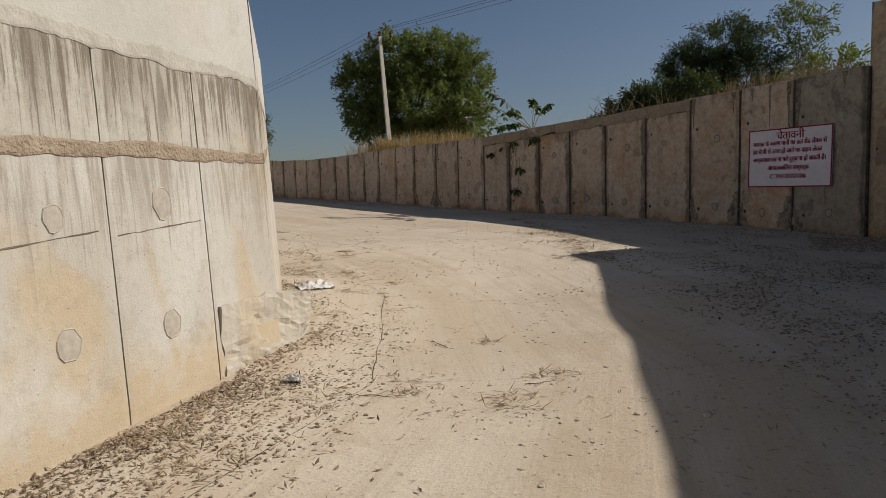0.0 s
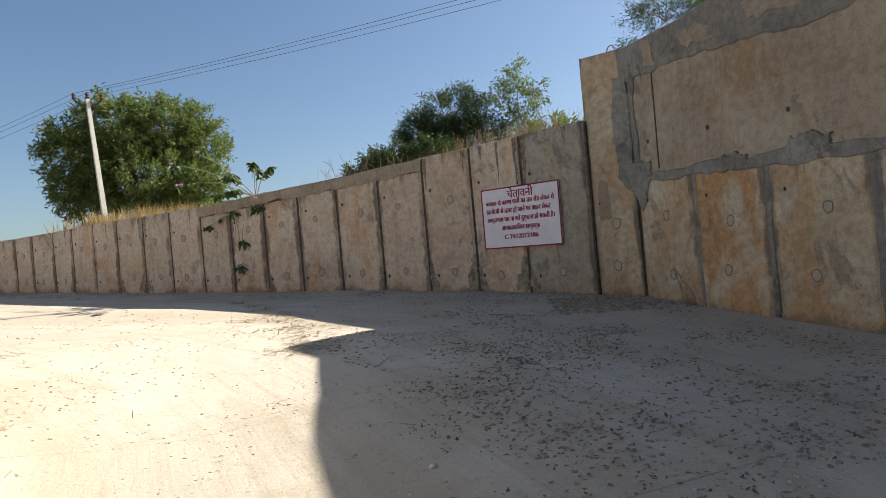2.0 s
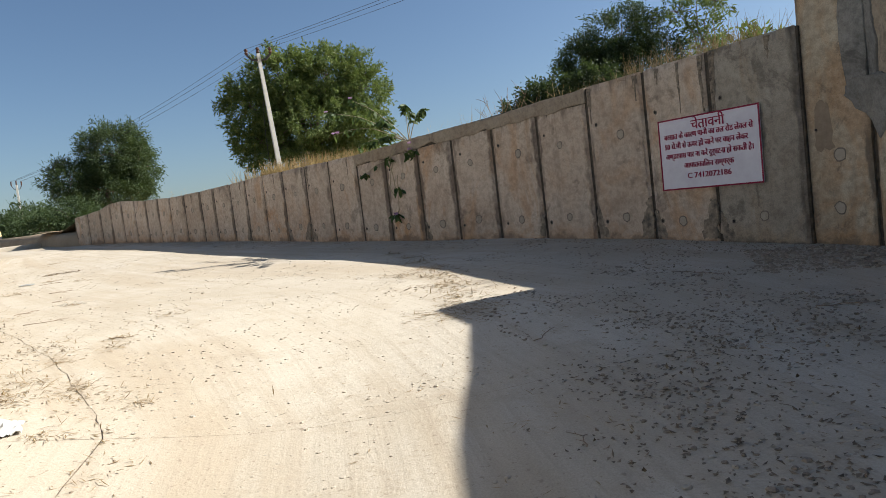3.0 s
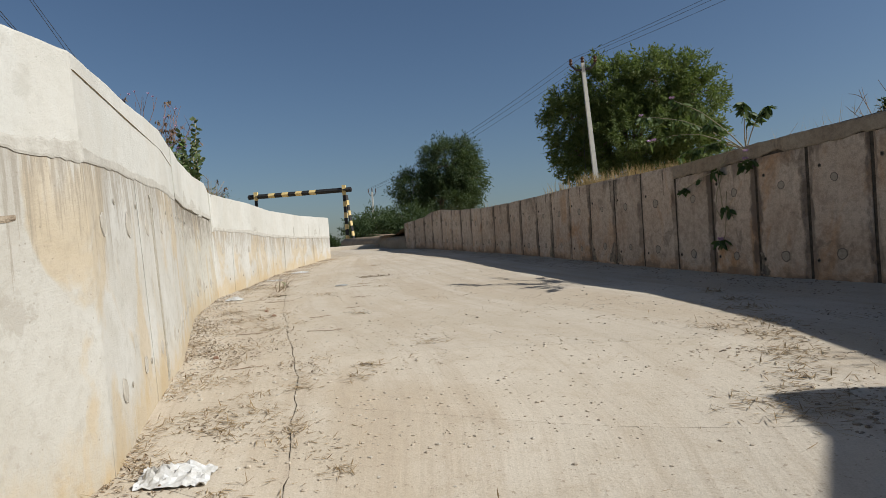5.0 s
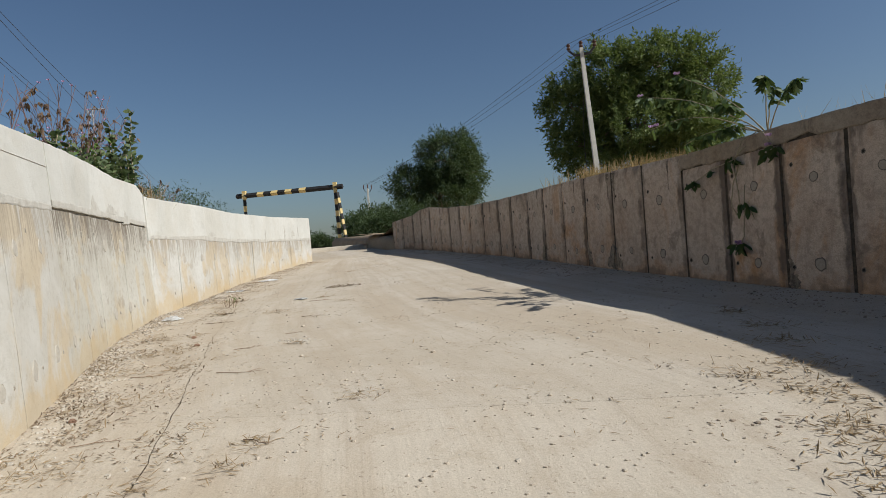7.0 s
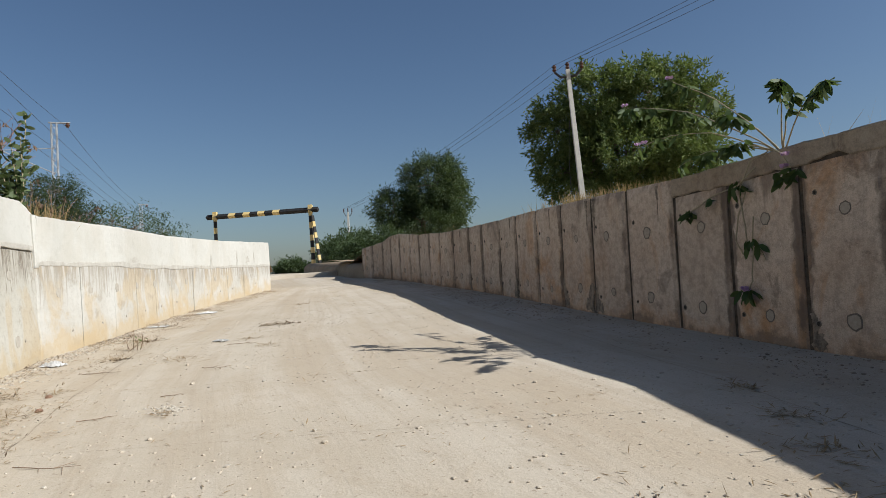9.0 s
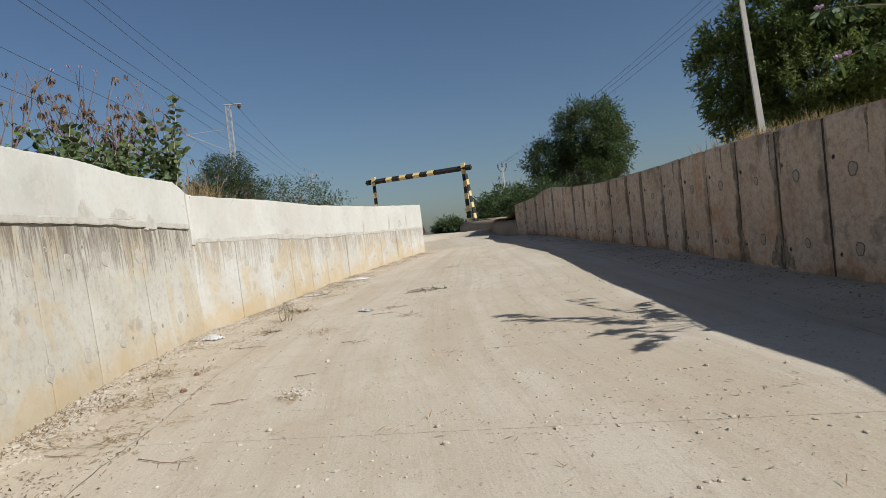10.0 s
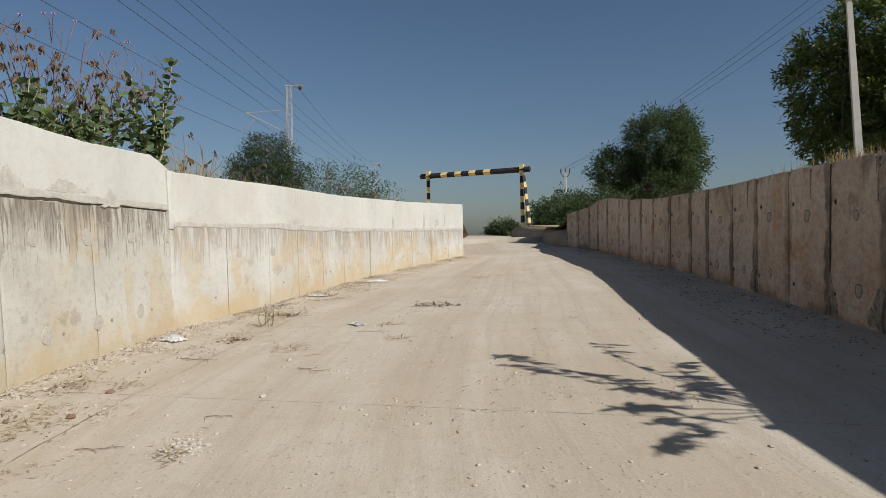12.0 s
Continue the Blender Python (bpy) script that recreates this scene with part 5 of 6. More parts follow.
# ---- warning board on the wall ----
BOARD = simple("white_board_paint", (0.62, 0.57, 0.60), (0.70, 0.66, 0.68), 3.0, 0.7)
MAROON = simple("maroon_paint", (0.22, 0.015, 0.04), (0.28, 0.03, 0.06), 8.0, 0.7)
BAR_DARK = simple("dark_letter_paint", (0.24, 0.02, 0.05), (0.32, 0.04, 0.08), 8.0, 0.7)


def warning_board():
    a, b = RIGHT.point(2.16, 0.77, 0.06), RIGHT.point(0.54, 0.77, 0.06)
    b.z = a.z - 0.02
    x = (b - a).normalized()
    z = Vector((0, 0, 1))
    z = (z - x * z.dot(x)).normalized()
    y = z.cross(x)
    w, h = (b - a).length, 1.07
    board = thing("warning_board", "white warning board with maroon Hindi lettering and border", "sign", a)
    m = Matrix((x, y, z)).transposed().to_4x4()
    m.translation = a

    def box(name, x0, x1, z0, z1, y0, y1, mat, label=""):
        bm = bmesh.new()
        bmesh.ops.create_cube(bm, size=1)
        for v in bm.verts:
            v.co = m @ Vector((lerp(x0, x1, v.co.x + 0.5), lerp(y0, y1, v.co.y + 0.5), lerp(z0, z1, v.co.z + 0.5)))
        bmesh.ops.recalc_face_normals(bm, faces=bm.faces)
        return part(name, bm, mat, board, label)

    box("sheet", 0, w, 0, h, 0.0, 0.012, BOARD)
    e = 0.022
    for x0, x1, z0, z1 in ((0, w, 0, e), (0, w, h - e, h), (0, e, e, h - e), (w - e, w, e, h - e)):
        box("border", x0, x1, z0, z1, -0.004, 0.0, MAROON, "maroon border strip")
    lines = (("चेतावनी", 0.52, 0.815, 0.2, 0.54), ("बरसात के कारण पानी का तल रोड लेवल से", 0.5, 0.715, 0.115, 1.42), ("50 से.मी से ऊपर हो जाने पर वाहन लेकर", 0.475, 0.58, 0.115, 1.34),
             ("अण्डरपास पार ना करे दुर्घटना हो सकती है।", 0.5, 0.44, 0.115, 1.4), ("आपातकािलन सम्पर्क", 0.5, 0.295, 0.115, 0.8), ("C 7412072186", 0.5, 0.15, 0.115, 0.7))
    for text, cx, cz, size, width in lines:
        curve = bpy.data.curves.new("lettering", "FONT")
        curve.body, curve.size, curve.align_x, curve.resolution_u = text, size, "CENTER", 2
        ob = new("lettering", curve)
        bpy.context.view_layer.update()
        mesh = bpy.data.meshes.new_from_object(ob.evaluated_get(bpy.context.evaluated_depsgraph_get()))
        bpy.data.objects.remove(ob)
        wide = max(v.co.x for v in mesh.vertices) - min(v.co.x for v in mesh.vertices)
        mesh.transform(m @ Matrix.Translation((cx * w, -0.005, cz * h)) @ Matrix.Diagonal((width / wide, 1, 1, 1)) @ Matrix.Rotation(math.pi / 2, 4, "X"))
        bold = bmesh.new()
        for dx, dy in ((-0.005, 0.0), (0.0, -0.0006), (0.005, -0.0012)):
            first = len(bold.verts)
            bold.from_mesh(mesh)
            bold.verts.ensure_lookup_table()
            for v in bold.verts[first:]:
                v.co += x * dx + y * dy
        bold.to_mesh(mesh)
        bold.free()
        mesh.materials.clear()
        mesh.materials.append(BAR_DARK)
        t = new("lettering", mesh)
        t.parent = board
        t.matrix_parent_inverse = board.matrix_world.inverted()
        tagged(t, "maroon painted line of writing", kind="stuff")


warning_board()

# lifting loop on the crown of the tall wall
loop = thing("lifting_loop", "rusty steel lifting loop standing on the wall's crown", "steel loop", TALL.point(TU[9] + 0.35, 3.8, -0.15))
bm = bmesh.new()
base = TALL.point(TU[9] + 0.35, 3.78, -0.15)
tube(bm, [base + Vector((-0.055 * math.cos(k / 8 * math.pi) * 0.9, 0.055 * math.cos(k / 8 * math.pi), 0.14 * math.sin(k / 8 * math.pi) ** 0.6)) for k in range(9)], 0.009, 6)
part("bar", bm, STEEL, loop)

# ---- climbing plant on the wall ----
def vine():
    r, g = random.Random(7), np.random.default_rng(7)
    u0 = lerp(RIGHT.u[7], RIGHT.u[8], 0.3)
    h0 = float(np.interp(u0, RIGHT.u, TOPS))
    top = thing("climbing_plant", "straggling vine with drooping leaves hanging over the wall", "plant", RIGHT.point(u0, h0, -0.2))

    def at(dx, dh, out):
        p = RIGHT.point(u0 - dx, h0, out)
        return Vector((p.x, p.y, RIGHT.point(u0, h0, 0).z + dh * (1.0 if dh > 0 else 0.8)))

    root = at(0, -0.06, -0.15)
    ends = [(0.32, 0.72, 0.15, 18), (0.5, 0.5, 0.25, 8), (0.95, 0.5, 0.4, 18), (-0.4, 0.5, 0.3, 20), (-0.95, 1.05, 0.6, 18), (-1.55, 0.85, 0.85, 26), (-2.2, 0.45, 0.2, 8), (-1.0, 0.1, 0.15, 22), (-0.6, 0.15, 0.12, 14), (-1.5, 0.05, 0.1, 10)]
    c, w = [], []
    for dx, dh, out, count in ends:
        e = at(dx, dh, out)
        bm = bmesh.new()
        pts = bent(root, e, (0, 0, 0.06 + 0.08 * abs(dx)), 7, r, 0.012)
        tube(bm, pts, [0.011 - 0.001 * k for k in range(8)], 6)
        part("stem", bm, PALE_STEM, top, smooth=True)
        for k in range(int(count * 1.5) + 4):
            f = 7 - (3.2 if abs(dx) < 0.9 else 4.6) * r.random() ** 1.5
            p = Vector(pts[int(min(f, 6.999))]).lerp(Vector(pts[int(min(f, 6.999)) + 1]), f - int(min(f, 6.999)))
            d = Vector((r.uniform(-1, 1), r.uniform(-1, 1), -0.55 + r.uniform(-0.7, 0.5)))
            c.append(p)
            w.append(d)
    hang = [[(0.0, 0, 0.05), (-0.25, -0.1, 0.1), (-0.48, -0.5, 0.07), (-0.43, -0.95, 0.06), (-0.4, -1.3, 0.07)],
            [(-0.3, -0.9, 0.06), (-0.33, -1.4, 0.06), (-0.36, -1.85, 0.08), (-0.4, -2.0, 0.1)],
            [(-0.2, -0.2, 0.08), (-0.45, -0.42, 0.1), (-0.9, -0.5, 0.08), (-1.35, -0.72, 0.08)],
            [(0.05, 0, 0.05), (0.25, -0.1, 0.12), (0.3, -0.35, 0.1)],
            [(-0.38, -0.5, 0.06), (-0.55, -0.9, 0.05), (-0.6, -1.25, 0.05), (-0.5, -1.45, 0.05)]]
    for pts in hang:
        bm = bmesh.new()
        q = [at(*p) for p in pts]
        fine = []
        for a, b in zip(q, q[1:]):
            fine += [a.lerp(b, k / 4) + Vector((r.uniform(-1, 1), r.uniform(-1, 1), 0)) * 0.008 for k in range(4)]
        tube(bm, fine + [q[-1]], 0.0085, 5)
        part("stem", bm, PALE_STEM, top, smooth=True)
    for dx, dh, out, count in ((-0.3, -1.3, 0.09, 10), (-0.42, -2.02, 0.11, 16), (-0.45, -0.42, 0.12, 12), (-1.35, -0.72, 0.1, 12), (0.3, -0.4, 0.12, 16), (-1.0, -0.52, 0.1, 4)):
        for _ in range(count):
            c.append(at(dx + r.uniform(-0.1, 0.1), dh + r.uniform(-0.06, 0.08), out))
            w.append(Vector((r.uniform(-1, 1), r.uniform(-1, 1), -0.8 + r.uniform(-0.5, 0.6))))
    n = len(c)
    leaves_mesh("leaves", c, w, 0.13 + 0.09 * g.random(n), 0.05 + 0.03 * g.random(n), VINE, top, seed=7, oval=True)
    for k, (dx, dh, out) in enumerate(((-0.42, -1.95, 0.14), (-0.38, -1.98, 0.14), (0.28, -0.12, 0.13), (0.27, -0.28, 0.13), (-2.2, 0.5, 0.2), (-2.05, 0.5, 0.2), (-0.95, 1.08, 0.6), (-1.55, 0.88, 0.85))):
        leaves_mesh("flower", [at(dx, dh, out)] * 6, [Vector((math.cos(j), math.sin(j), 0.3)) for j in range(6)], np.full(6, 0.055), np.full(6, 0.05), PINK, top, "pale pink funnel flower", seed=8 + k, oval=True)


vine()

# ---- shrubs on the railway bank behind the inner wall ----
BANK = Vector((-13.75, 13.0, 3.25))
BANK_RIGHT = Vector((-0.064, 0.998, 0))


def bank(right, up, away=0.0):
    return BANK + BANK_RIGHT * right + Vector((-0.998, -0.064, 0)) * (away + max(0, right) * 0.95) + Vector((0, 0, up))


def milkweed(name, label, root, tips, leaf, seed):
    """Upright stems with pairs of large oval leaves."""
    r, g = random.Random(seed), np.random.default_rng(seed)
    top = thing(name, label, "shrub", root)
    c, w = [], []
    for tip in tips:
        pts = bent(root, tip, (r.uniform(-0.1, 0.1), r.uniform(-0.1, 0.1), 0.0), 7, r, 0.02)
        bm = bmesh.new()
        tube(bm, pts, [0.016 - 0.0015 * k for k in range(8)], 6)
        part("stem", bm, PALE_STEM, top, smooth=True)
        for k in range(48):
            f = 0.15 + 0.85 * k / 47
            i = min(6, int(f * 7))
            p = Vector(pts[i]).lerp(Vector(pts[i + 1]), f * 7 - i)
            a = k * 1.57 + r.uniform(-0.4, 0.4)
            c.append(p)
            w.append(Vector((math.cos(a), math.sin(a), 0.5 + r.uniform(-1.0, 0.6))))
    n = len(c)
    leaves_mesh("leaves", c, w, leaf * (0.75 + 0.5 * g.random(n)), leaf * (0.5 + 0.2 * g.random(n)), GREY_GREEN, top, seed=seed, oval=True, fold=0.2)
    return top


def twiggy(name, label, root, tips, seed, withered=4, flowers=0.5, green=3, small=1.0):
    """Bare forking twigs with withered leaves and small pink flowers at their ends."""
    r = random.Random(seed)
    top = thing(name, label, "shrub", root)
    bm = bmesh.new()
    lc, lw, gc, gw, fc, fw = [], [], [], [], [], []
    for tip in tips:
        foot = Vector(root) + Vector((r.uniform(-0.25, 0.25), r.uniform(-0.25, 0.25), 0)) * small
        pts = bent(foot, tip, Vector((r.uniform(-0.12, 0.12), r.uniform(-0.12, 0.12), 0)) * small, 7, r, 0.02 * small)
        tube(bm, pts, [(0.013 - 0.0013 * k) * (0.4 + 0.6 * small) for k in range(8)], 5)
        for k in range(3, 7):
            e = Vector(pts[k]) + Vector((r.uniform(-0.25, 0.25), r.uniform(-0.25, 0.25), r.uniform(0.1, 0.4))) * small
            tube(bm, bent(pts[k], e, (0, 0, 0.02), 3, r, 0.01), [0.006 * small, 0.005 * small, 0.004 * small, 0.003 * small], 4)
            if r.random() < 0.5:
                for _ in range(withered):
                    lc.append(e + Vector((r.uniform(-1, 1), r.uniform(-1, 1), r.uniform(-1, 1))) * 0.04)
                    lw.append(Vector((r.uniform(-0.6, 0.6), r.uniform(-0.6, 0.6), -1)))
            elif r.random() < flowers * 0.6:
                fc.append(e)
            for _ in range(green if k < 5 else 0):
                gc.append(Vector(pts[k]) + Vector((r.uniform(-1, 1), r.uniform(-1, 1), r.uniform(-1, 1))) * 0.1)
                gw.append(Vector((r.uniform(-1, 1), r.uniform(-1, 1), r.uniform(-0.8, 0.5))))
    part("branchwork", bm, PURPLE_TWIG if flowers >= 0.5 else TWIG, top)
    if lc:
        leaves_mesh("withered_leaves", lc, lw, (0.05 + 0.07 * np.random.default_rng(seed).random(len(lc))) * small, (0.02 + 0.035 * np.random.default_rng(seed + 1).random(len(lc))) * small, RUST, top, "withered brown leaves", seed=seed, oval=True)
    if fc:
        for e in fc:
            leaves_mesh("flower", [e] * 5, [Vector((math.cos(j * 1.3), math.sin(j * 1.3), 0.4)) for j in range(5)], np.full(5, 0.036), np.full(5, 0.032), PINK, top, "small pink flower", seed=seed, oval=True)
    if gc:
        leaves_mesh("leaves", gc, gw, np.full(len(gc), 0.13 * small), np.full(len(gc), 0.06 * small), BRIGHT, top, seed=seed, oval=True)
    return top


milkweed("milkweed", "green milkweed shrub with large oval leaves above the plaster", bank(0.9, 0), [bank(1.2, 1.95, 0.1), bank(0.85, 1.35), bank(0.6, 1.5, 0.2), bank(1.25, 1.05, -0.05), bank(0.45, 1.0, 0.0), bank(0.95, 1.1, 0.3), bank(1.05, 1.5, 0.0), bank(0.7, 0.9, 0)], 0.13, 61)
milkweed("milkweed", "low leafy green milkweed leaning over the wall", bank(-0.7, 0), [bank(-0.5, 0.95, -0.5), bank(-0.9, 0.8, -0.5), bank(-1.1, 1.1, -0.3), bank(-0.3, 0.65, -0.45), bank(-1.35, 0.7, -0.3), bank(-0.7, 0.7, -0.6), bank(-0.6, 1.15, -0.2), bank(-1.0, 0.6, -0.6)], 0.14, 62)
milkweed("milkweed", "small green milkweed shoots beside the wall", bank(0.1, 0), [bank(0.2, 0.95, 0.0), bank(-0.05, 0.75, -0.2), bank(0.35, 0.75, -0.1), bank(-0.2, 0.9, 0), bank(0.1, 0.6, -0.3)], 0.12, 63)
twiggy("flowering_shrub", "leggy shrub of bare twigs with withered leaves and pink flowers", bank(-0.4, 0, 0.4),
       [bank(-1.15 + 0.075 * k, 1.3 + 0.85 * math.sin(k * 1.7) ** 2, 0.4 + 0.25 * math.cos(k * 2.1)) for k in range(36)], 64, 7, 0.5, 3)
twiggy("flowering_shrub", "leggy shrub of bare twigs with withered leaves and pink flowers", bank(-1.5, 0, 0.4),
       [bank(-1.9 + 0.13 * k, 1.7 + 0.5 * math.sin(k * 1.3) ** 2, 0.3 + 0.2 * math.cos(k * 2.1)) for k in range(9)], 65)
twiggy("withered_weed", "thin withered weed with hanging brown leaves", (-15.7, 14.4, 3.1), [(-15.7, 14.3, 4.15), (-15.6, 14.6, 3.95), (-15.8, 14.1, 4.0), (-15.5, 14.9, 3.7)], 66, 6, 0.2, 1)
twiggy("withered_weed", "thin withered weed with a pale flower", (-17.4, 15.6, 3.1), [(-17.4, 15.7, 3.8), (-17.5, 15.5, 3.65), (-17.3, 15.9, 3.5)], 67, 6, 0.6, 4)
twiggy("bare_shrub", "leafless twiggy shrub on the bank behind the wall", (-3.0, 21.2, 3.0), [(-3.6 + 0.22 * k, 21.1, 4.0 + 0.35 * math.sin(k * 2.3)) for k in range(8)], 68, 0, 0.0, 0)
twiggy("bare_shrub", "leafless twiggy shrub on the bank behind the wall", (-2.0, 22.0, 3.0), [(-2.8 + 0.25 * k, 21.8, 3.8 + 0.4 * math.sin(k * 1.9)) for k in range(8)], 69, 0, 0.0, 0)

for k, (r0, up, a, h) in enumerate(((-0.3, 0.25, 0.45, 0.35), (-1.3, 0.3, 0.45, 0.4))):
    q = bank(r0, up, 0.1)
    tree("undergrowth", "small leaved green undergrowth on the railway bank", tuple(q), (-1, 0), [(0, 0, 0, a, a, h), (0.3, 0, -0.15, a * 0.7, a, h * 0.7)], (0.02, 3.2), 110, 26, 0.075, 0.035, 0.14, BIG_GREEN, 44 + k, "shrub", 0.2)

tuft("dry_grass", "dry straw grass on the bank beside the milkweed", [tuple(bank(0.95 + 0.09 * k, -0.1, 0.05 + 0.2 * (k % 3))) for k in range(12)], 0.6, 30, 0.14, DRY, 57, 0.3, 0.008)
tuft("dry_grass", "tall reddish dry grass behind the wall's crown", [(1.6 + 0.2 * k, 26.3 + 0.25 * (k % 3), 3.1) for k in range(11)], 1.9, 40, 0.3, BROWN_WEED, 58, 0.3, 0.016)
tuft("dry_grass", "pale dry weeds on the crown of the far wall", [(q.x + 0.25 * (k % 3), q.y + 0.6 + 0.2 * (k % 2), gz(q.x, q.y) + float(np.interp(u, RIGHT.u, TOPS)) - 0.2) for k, u in enumerate([RIGHT.u[12] + 0.9 * j for j in range(15)]) for q in [RIGHT.at(u)[0]]], 0.4, 9, 0.25, DRY, 59, 0.5, 0.008)

# ---- litter on the road ----
LITTER = leaf_material("fallen_brown_leaves", (0.12, 0.085, 0.055), (0.30, 0.22, 0.145), 0.1, 1.0)
STRAW = leaf_material("dry_straw", (0.24, 0.165, 0.085), (0.36, 0.26, 0.14), 0.1, 1.0)
PEBBLE = simple("road_pebble", (0.36, 0.305, 0.235), (0.50, 0.43, 0.335), 20.0, by_island=0.6)
PALE_PEBBLE = simple("pale_crumbs", (0.34, 0.30, 0.24), (0.50, 0.45, 0.37), 20.0, by_island=0.6)
BRICK = simple("broken_brick", (0.30, 0.17, 0.11), (0.44, 0.29, 0.20), 30.0, strength=1.0, distance=0.03)


def on_road(k, s):
    """A place on the road: s counts stations, k runs from the inner wall to the outer one."""
    i = min(int(s), len(STATIONS) - 2)
    f = s - i
    l = Vector(STATIONS[i][0]).lerp(Vector(STATIONS[i + 1][0]), f)
    r = Vector(STATIONS[i][1]).lerp(Vector(STATIONS[i + 1][1]), f)
    return l.lerp(r, k)


def ground_z(q):
    return gz(q.x, q.y) + 0.006 * noise.noise((q.x * 0.8, q.y * 0.8, 0.3))


def litter(name, label, spots, length, width, material, seed, lift=0.35):
    g = np.random.default_rng(seed)
    top = thing(name, label, "litter", (spots[0].x, spots[0].y, ground_z(spots[0])), "stuff")
    c = np.array([(q.x, q.y, ground_z(q) + 0.006) for q in spots])
    m = len(c)
    w = g.normal(size=(m, 3)) * np.array([1, 1, 0.0]) + np.array([0, 0, 0.0])
    w[:, 2] = np.abs(g.normal(size=m)) * lift
    leaves_mesh("pieces", c, w, length * (0.5 + g.random(m)), width * (0.6 + 0.8 * g.random(m)), material, top, seed=seed)


def scattered(count, k0, k1, s0, s1, density, seed):
    r = random.Random(seed)
    out = []
    tries = 0
    while len(out) < count and tries < count * 60:
        tries += 1
        k, s = r.uniform(k0, k1), r.uniform(s0, s1)
        q = on_road(k, s)
        if r.random() < density(q, k, s):
            out.append(q)
    return out


def piles(scale, low, seed):
    return lambda q, k, s: max(0.02, min(1, (noise.noise((q.x * scale, q.y * scale, seed)) - low) * 6))


def heaps(centres, each, spread, seed):
    r = random.Random(seed)
    return [Vector((x + r.gauss(0, spread * f), y + r.gauss(0, spread * f * 0.8))) for x, y, f in centres for _ in range(int(each * f))]


litter("fallen_leaves", "drifts of dark fallen leaves in the wall's shade",
       heaps(((-0.07, 10.63, 1), (0.25, 10.15, 1.2), (-0.35, 10.4, 0.6), (0.14, 11.76, 0.8), (0.6, 11.4, 1.2), (0.75, 9.7, 1.3), (1.7, 10.5, 0.7), (1.2, 8.9, 0.8), (0.4, 8.9, 0.7), (2.2, 9.6, 0.6), (1.5, 12.2, 0.6), (0.5, 7.7, 0.8), (1.6, 7.4, 0.6), (2.4, 11.4, 0.5), (-0.2, 12.6, 0.4), (0.0, 9.3, 0.7), (0.9, 10.6, 0.8), (1.9, 8.6, 0.6), (0.9, 6.9, 0.7), (2.6, 8.0, 0.5), (0.5, 10.9, 0.5), (1.0, 9.2, 0.5), (0.1, 10.0, 0.4), (1.3, 11.2, 0.5), (0.8, 8.3, 0.5)), 120, 0.34, 71)
       + scattered(1900, 0.56, 0.97, 2.8, 7.4, piles(1.7, 0.08, 3.3), 70), 0.036, 0.02, LITTER, 71, 0.16)
litter("fallen_leaves", "fallen leaves along the foot of the outer wall", scattered(900, 0.9, 0.995, 6.0, 13, piles(0.9, 0.0, 5.1), 72), 0.034, 0.018, LITTER, 72)
litter("straw_litter", "dry straw and leaf litter along the inner wall", scattered(4400, 0.0, 0.2, 2.6, 13.8, lambda q, k, s: piles(1.9, 0.05, 7.7)(q, k, s) * (1.05 - k * 4.4), 73), 0.075, 0.009, STRAW, 73, 0.2)
litter("fallen_leaves", "brown leaf litter heaped at the foot of the inner wall", scattered(1900, 0.0, 0.25, 2.6, 4.6, lambda q, k, s: piles(1.2, -0.15, 9.2)(q, k, s) * math.exp(-k * 22), 74) + scattered(1800, 0.0, 0.09, 4.6, 12.5, lambda q, k, s: piles(1.2, 0.0, 9.2)(q, k, s) * (1.0 - k * 10), 77), 0.036, 0.016, LITTER, 74)
litter("fallen_leaves", "band of brown leaves and crumbs beside the inner wall", scattered(3000, 0.0, 0.16, 6.5, 13.8, lambda q, k, s: piles(1.6, -0.05, 1.7)(q, k, s) * (1.05 - k * 5.6), 93), 0.036, 0.016, LITTER, 93)
litter("straw_litter", "small heaps of dry straw and twigs on the road",
       heaps(((-12.92, 14.7, 0.9), (-11.8, 15.21, 1), (-11.55, 16.5, 0.6), (-13.86, 17.97, 0.8), (-16.5, 16.8, 1), (-11.1, 13.45, 0.7), (-18.1, 18.2, 1.2), (-16.8, 20.5, 0.7), (-12.6, 16.8, 0.6), (-14.5, 15.7, 1.2), (-11.5, 13.0, 1), (-10.26, 12.75, 0.9),
              (-8.79, 13.8, 0.5), (-5.74, 11.64, 0.6), (-5.5, 11.3, 0.5), (-5.99, 12.77, 0.7), (-5.31, 10.21, 0.5), (-5.3, 9.8, 0.7), (-10.6, 11.9, 0.9), (-4.0, 9.99, 0.4), (-4.8, 10.1, 0.4), (-10.2, 12.4, 0.7), (-9.0, 12.35, 0.8), (-5.68, 10.76, 0.6), (-4.23, 9.27, 0.5), (-3.85, 8.23, 0.7),
              (-3.57, 7.54, 0.9), (-1.99, 6.46, 0.4), (-1.25, 6.5, 0.8), (-1.21, 7.15, 0.6), (-2.03, 8.16, 0.4), (-2.6, 14.0, 0.8), (-3.5, 14.7, 0.8)), 70, 0.16, 78), 0.1, 0.009, STRAW, 78, 0.2)
litter("fallen_leaves", "reddish brown leaf heap on the road", heaps(((-13.86, 17.97, 1), (-13.6, 18.2, 0.5), (-12.8, 14.75, 0.5), (-14.4, 15.8, 0.5), (-16.4, 16.9, 0.5)), 60, 0.2, 79), 0.06, 0.03, RUST, 79)
litter("straw_litter", "scattered dry straw across the road", scattered(1100, 0.12, 0.8, 3, 13.5, piles(1.0, 0.1, 2.2), 75), 0.08, 0.009, STRAW, 75, 0.15)
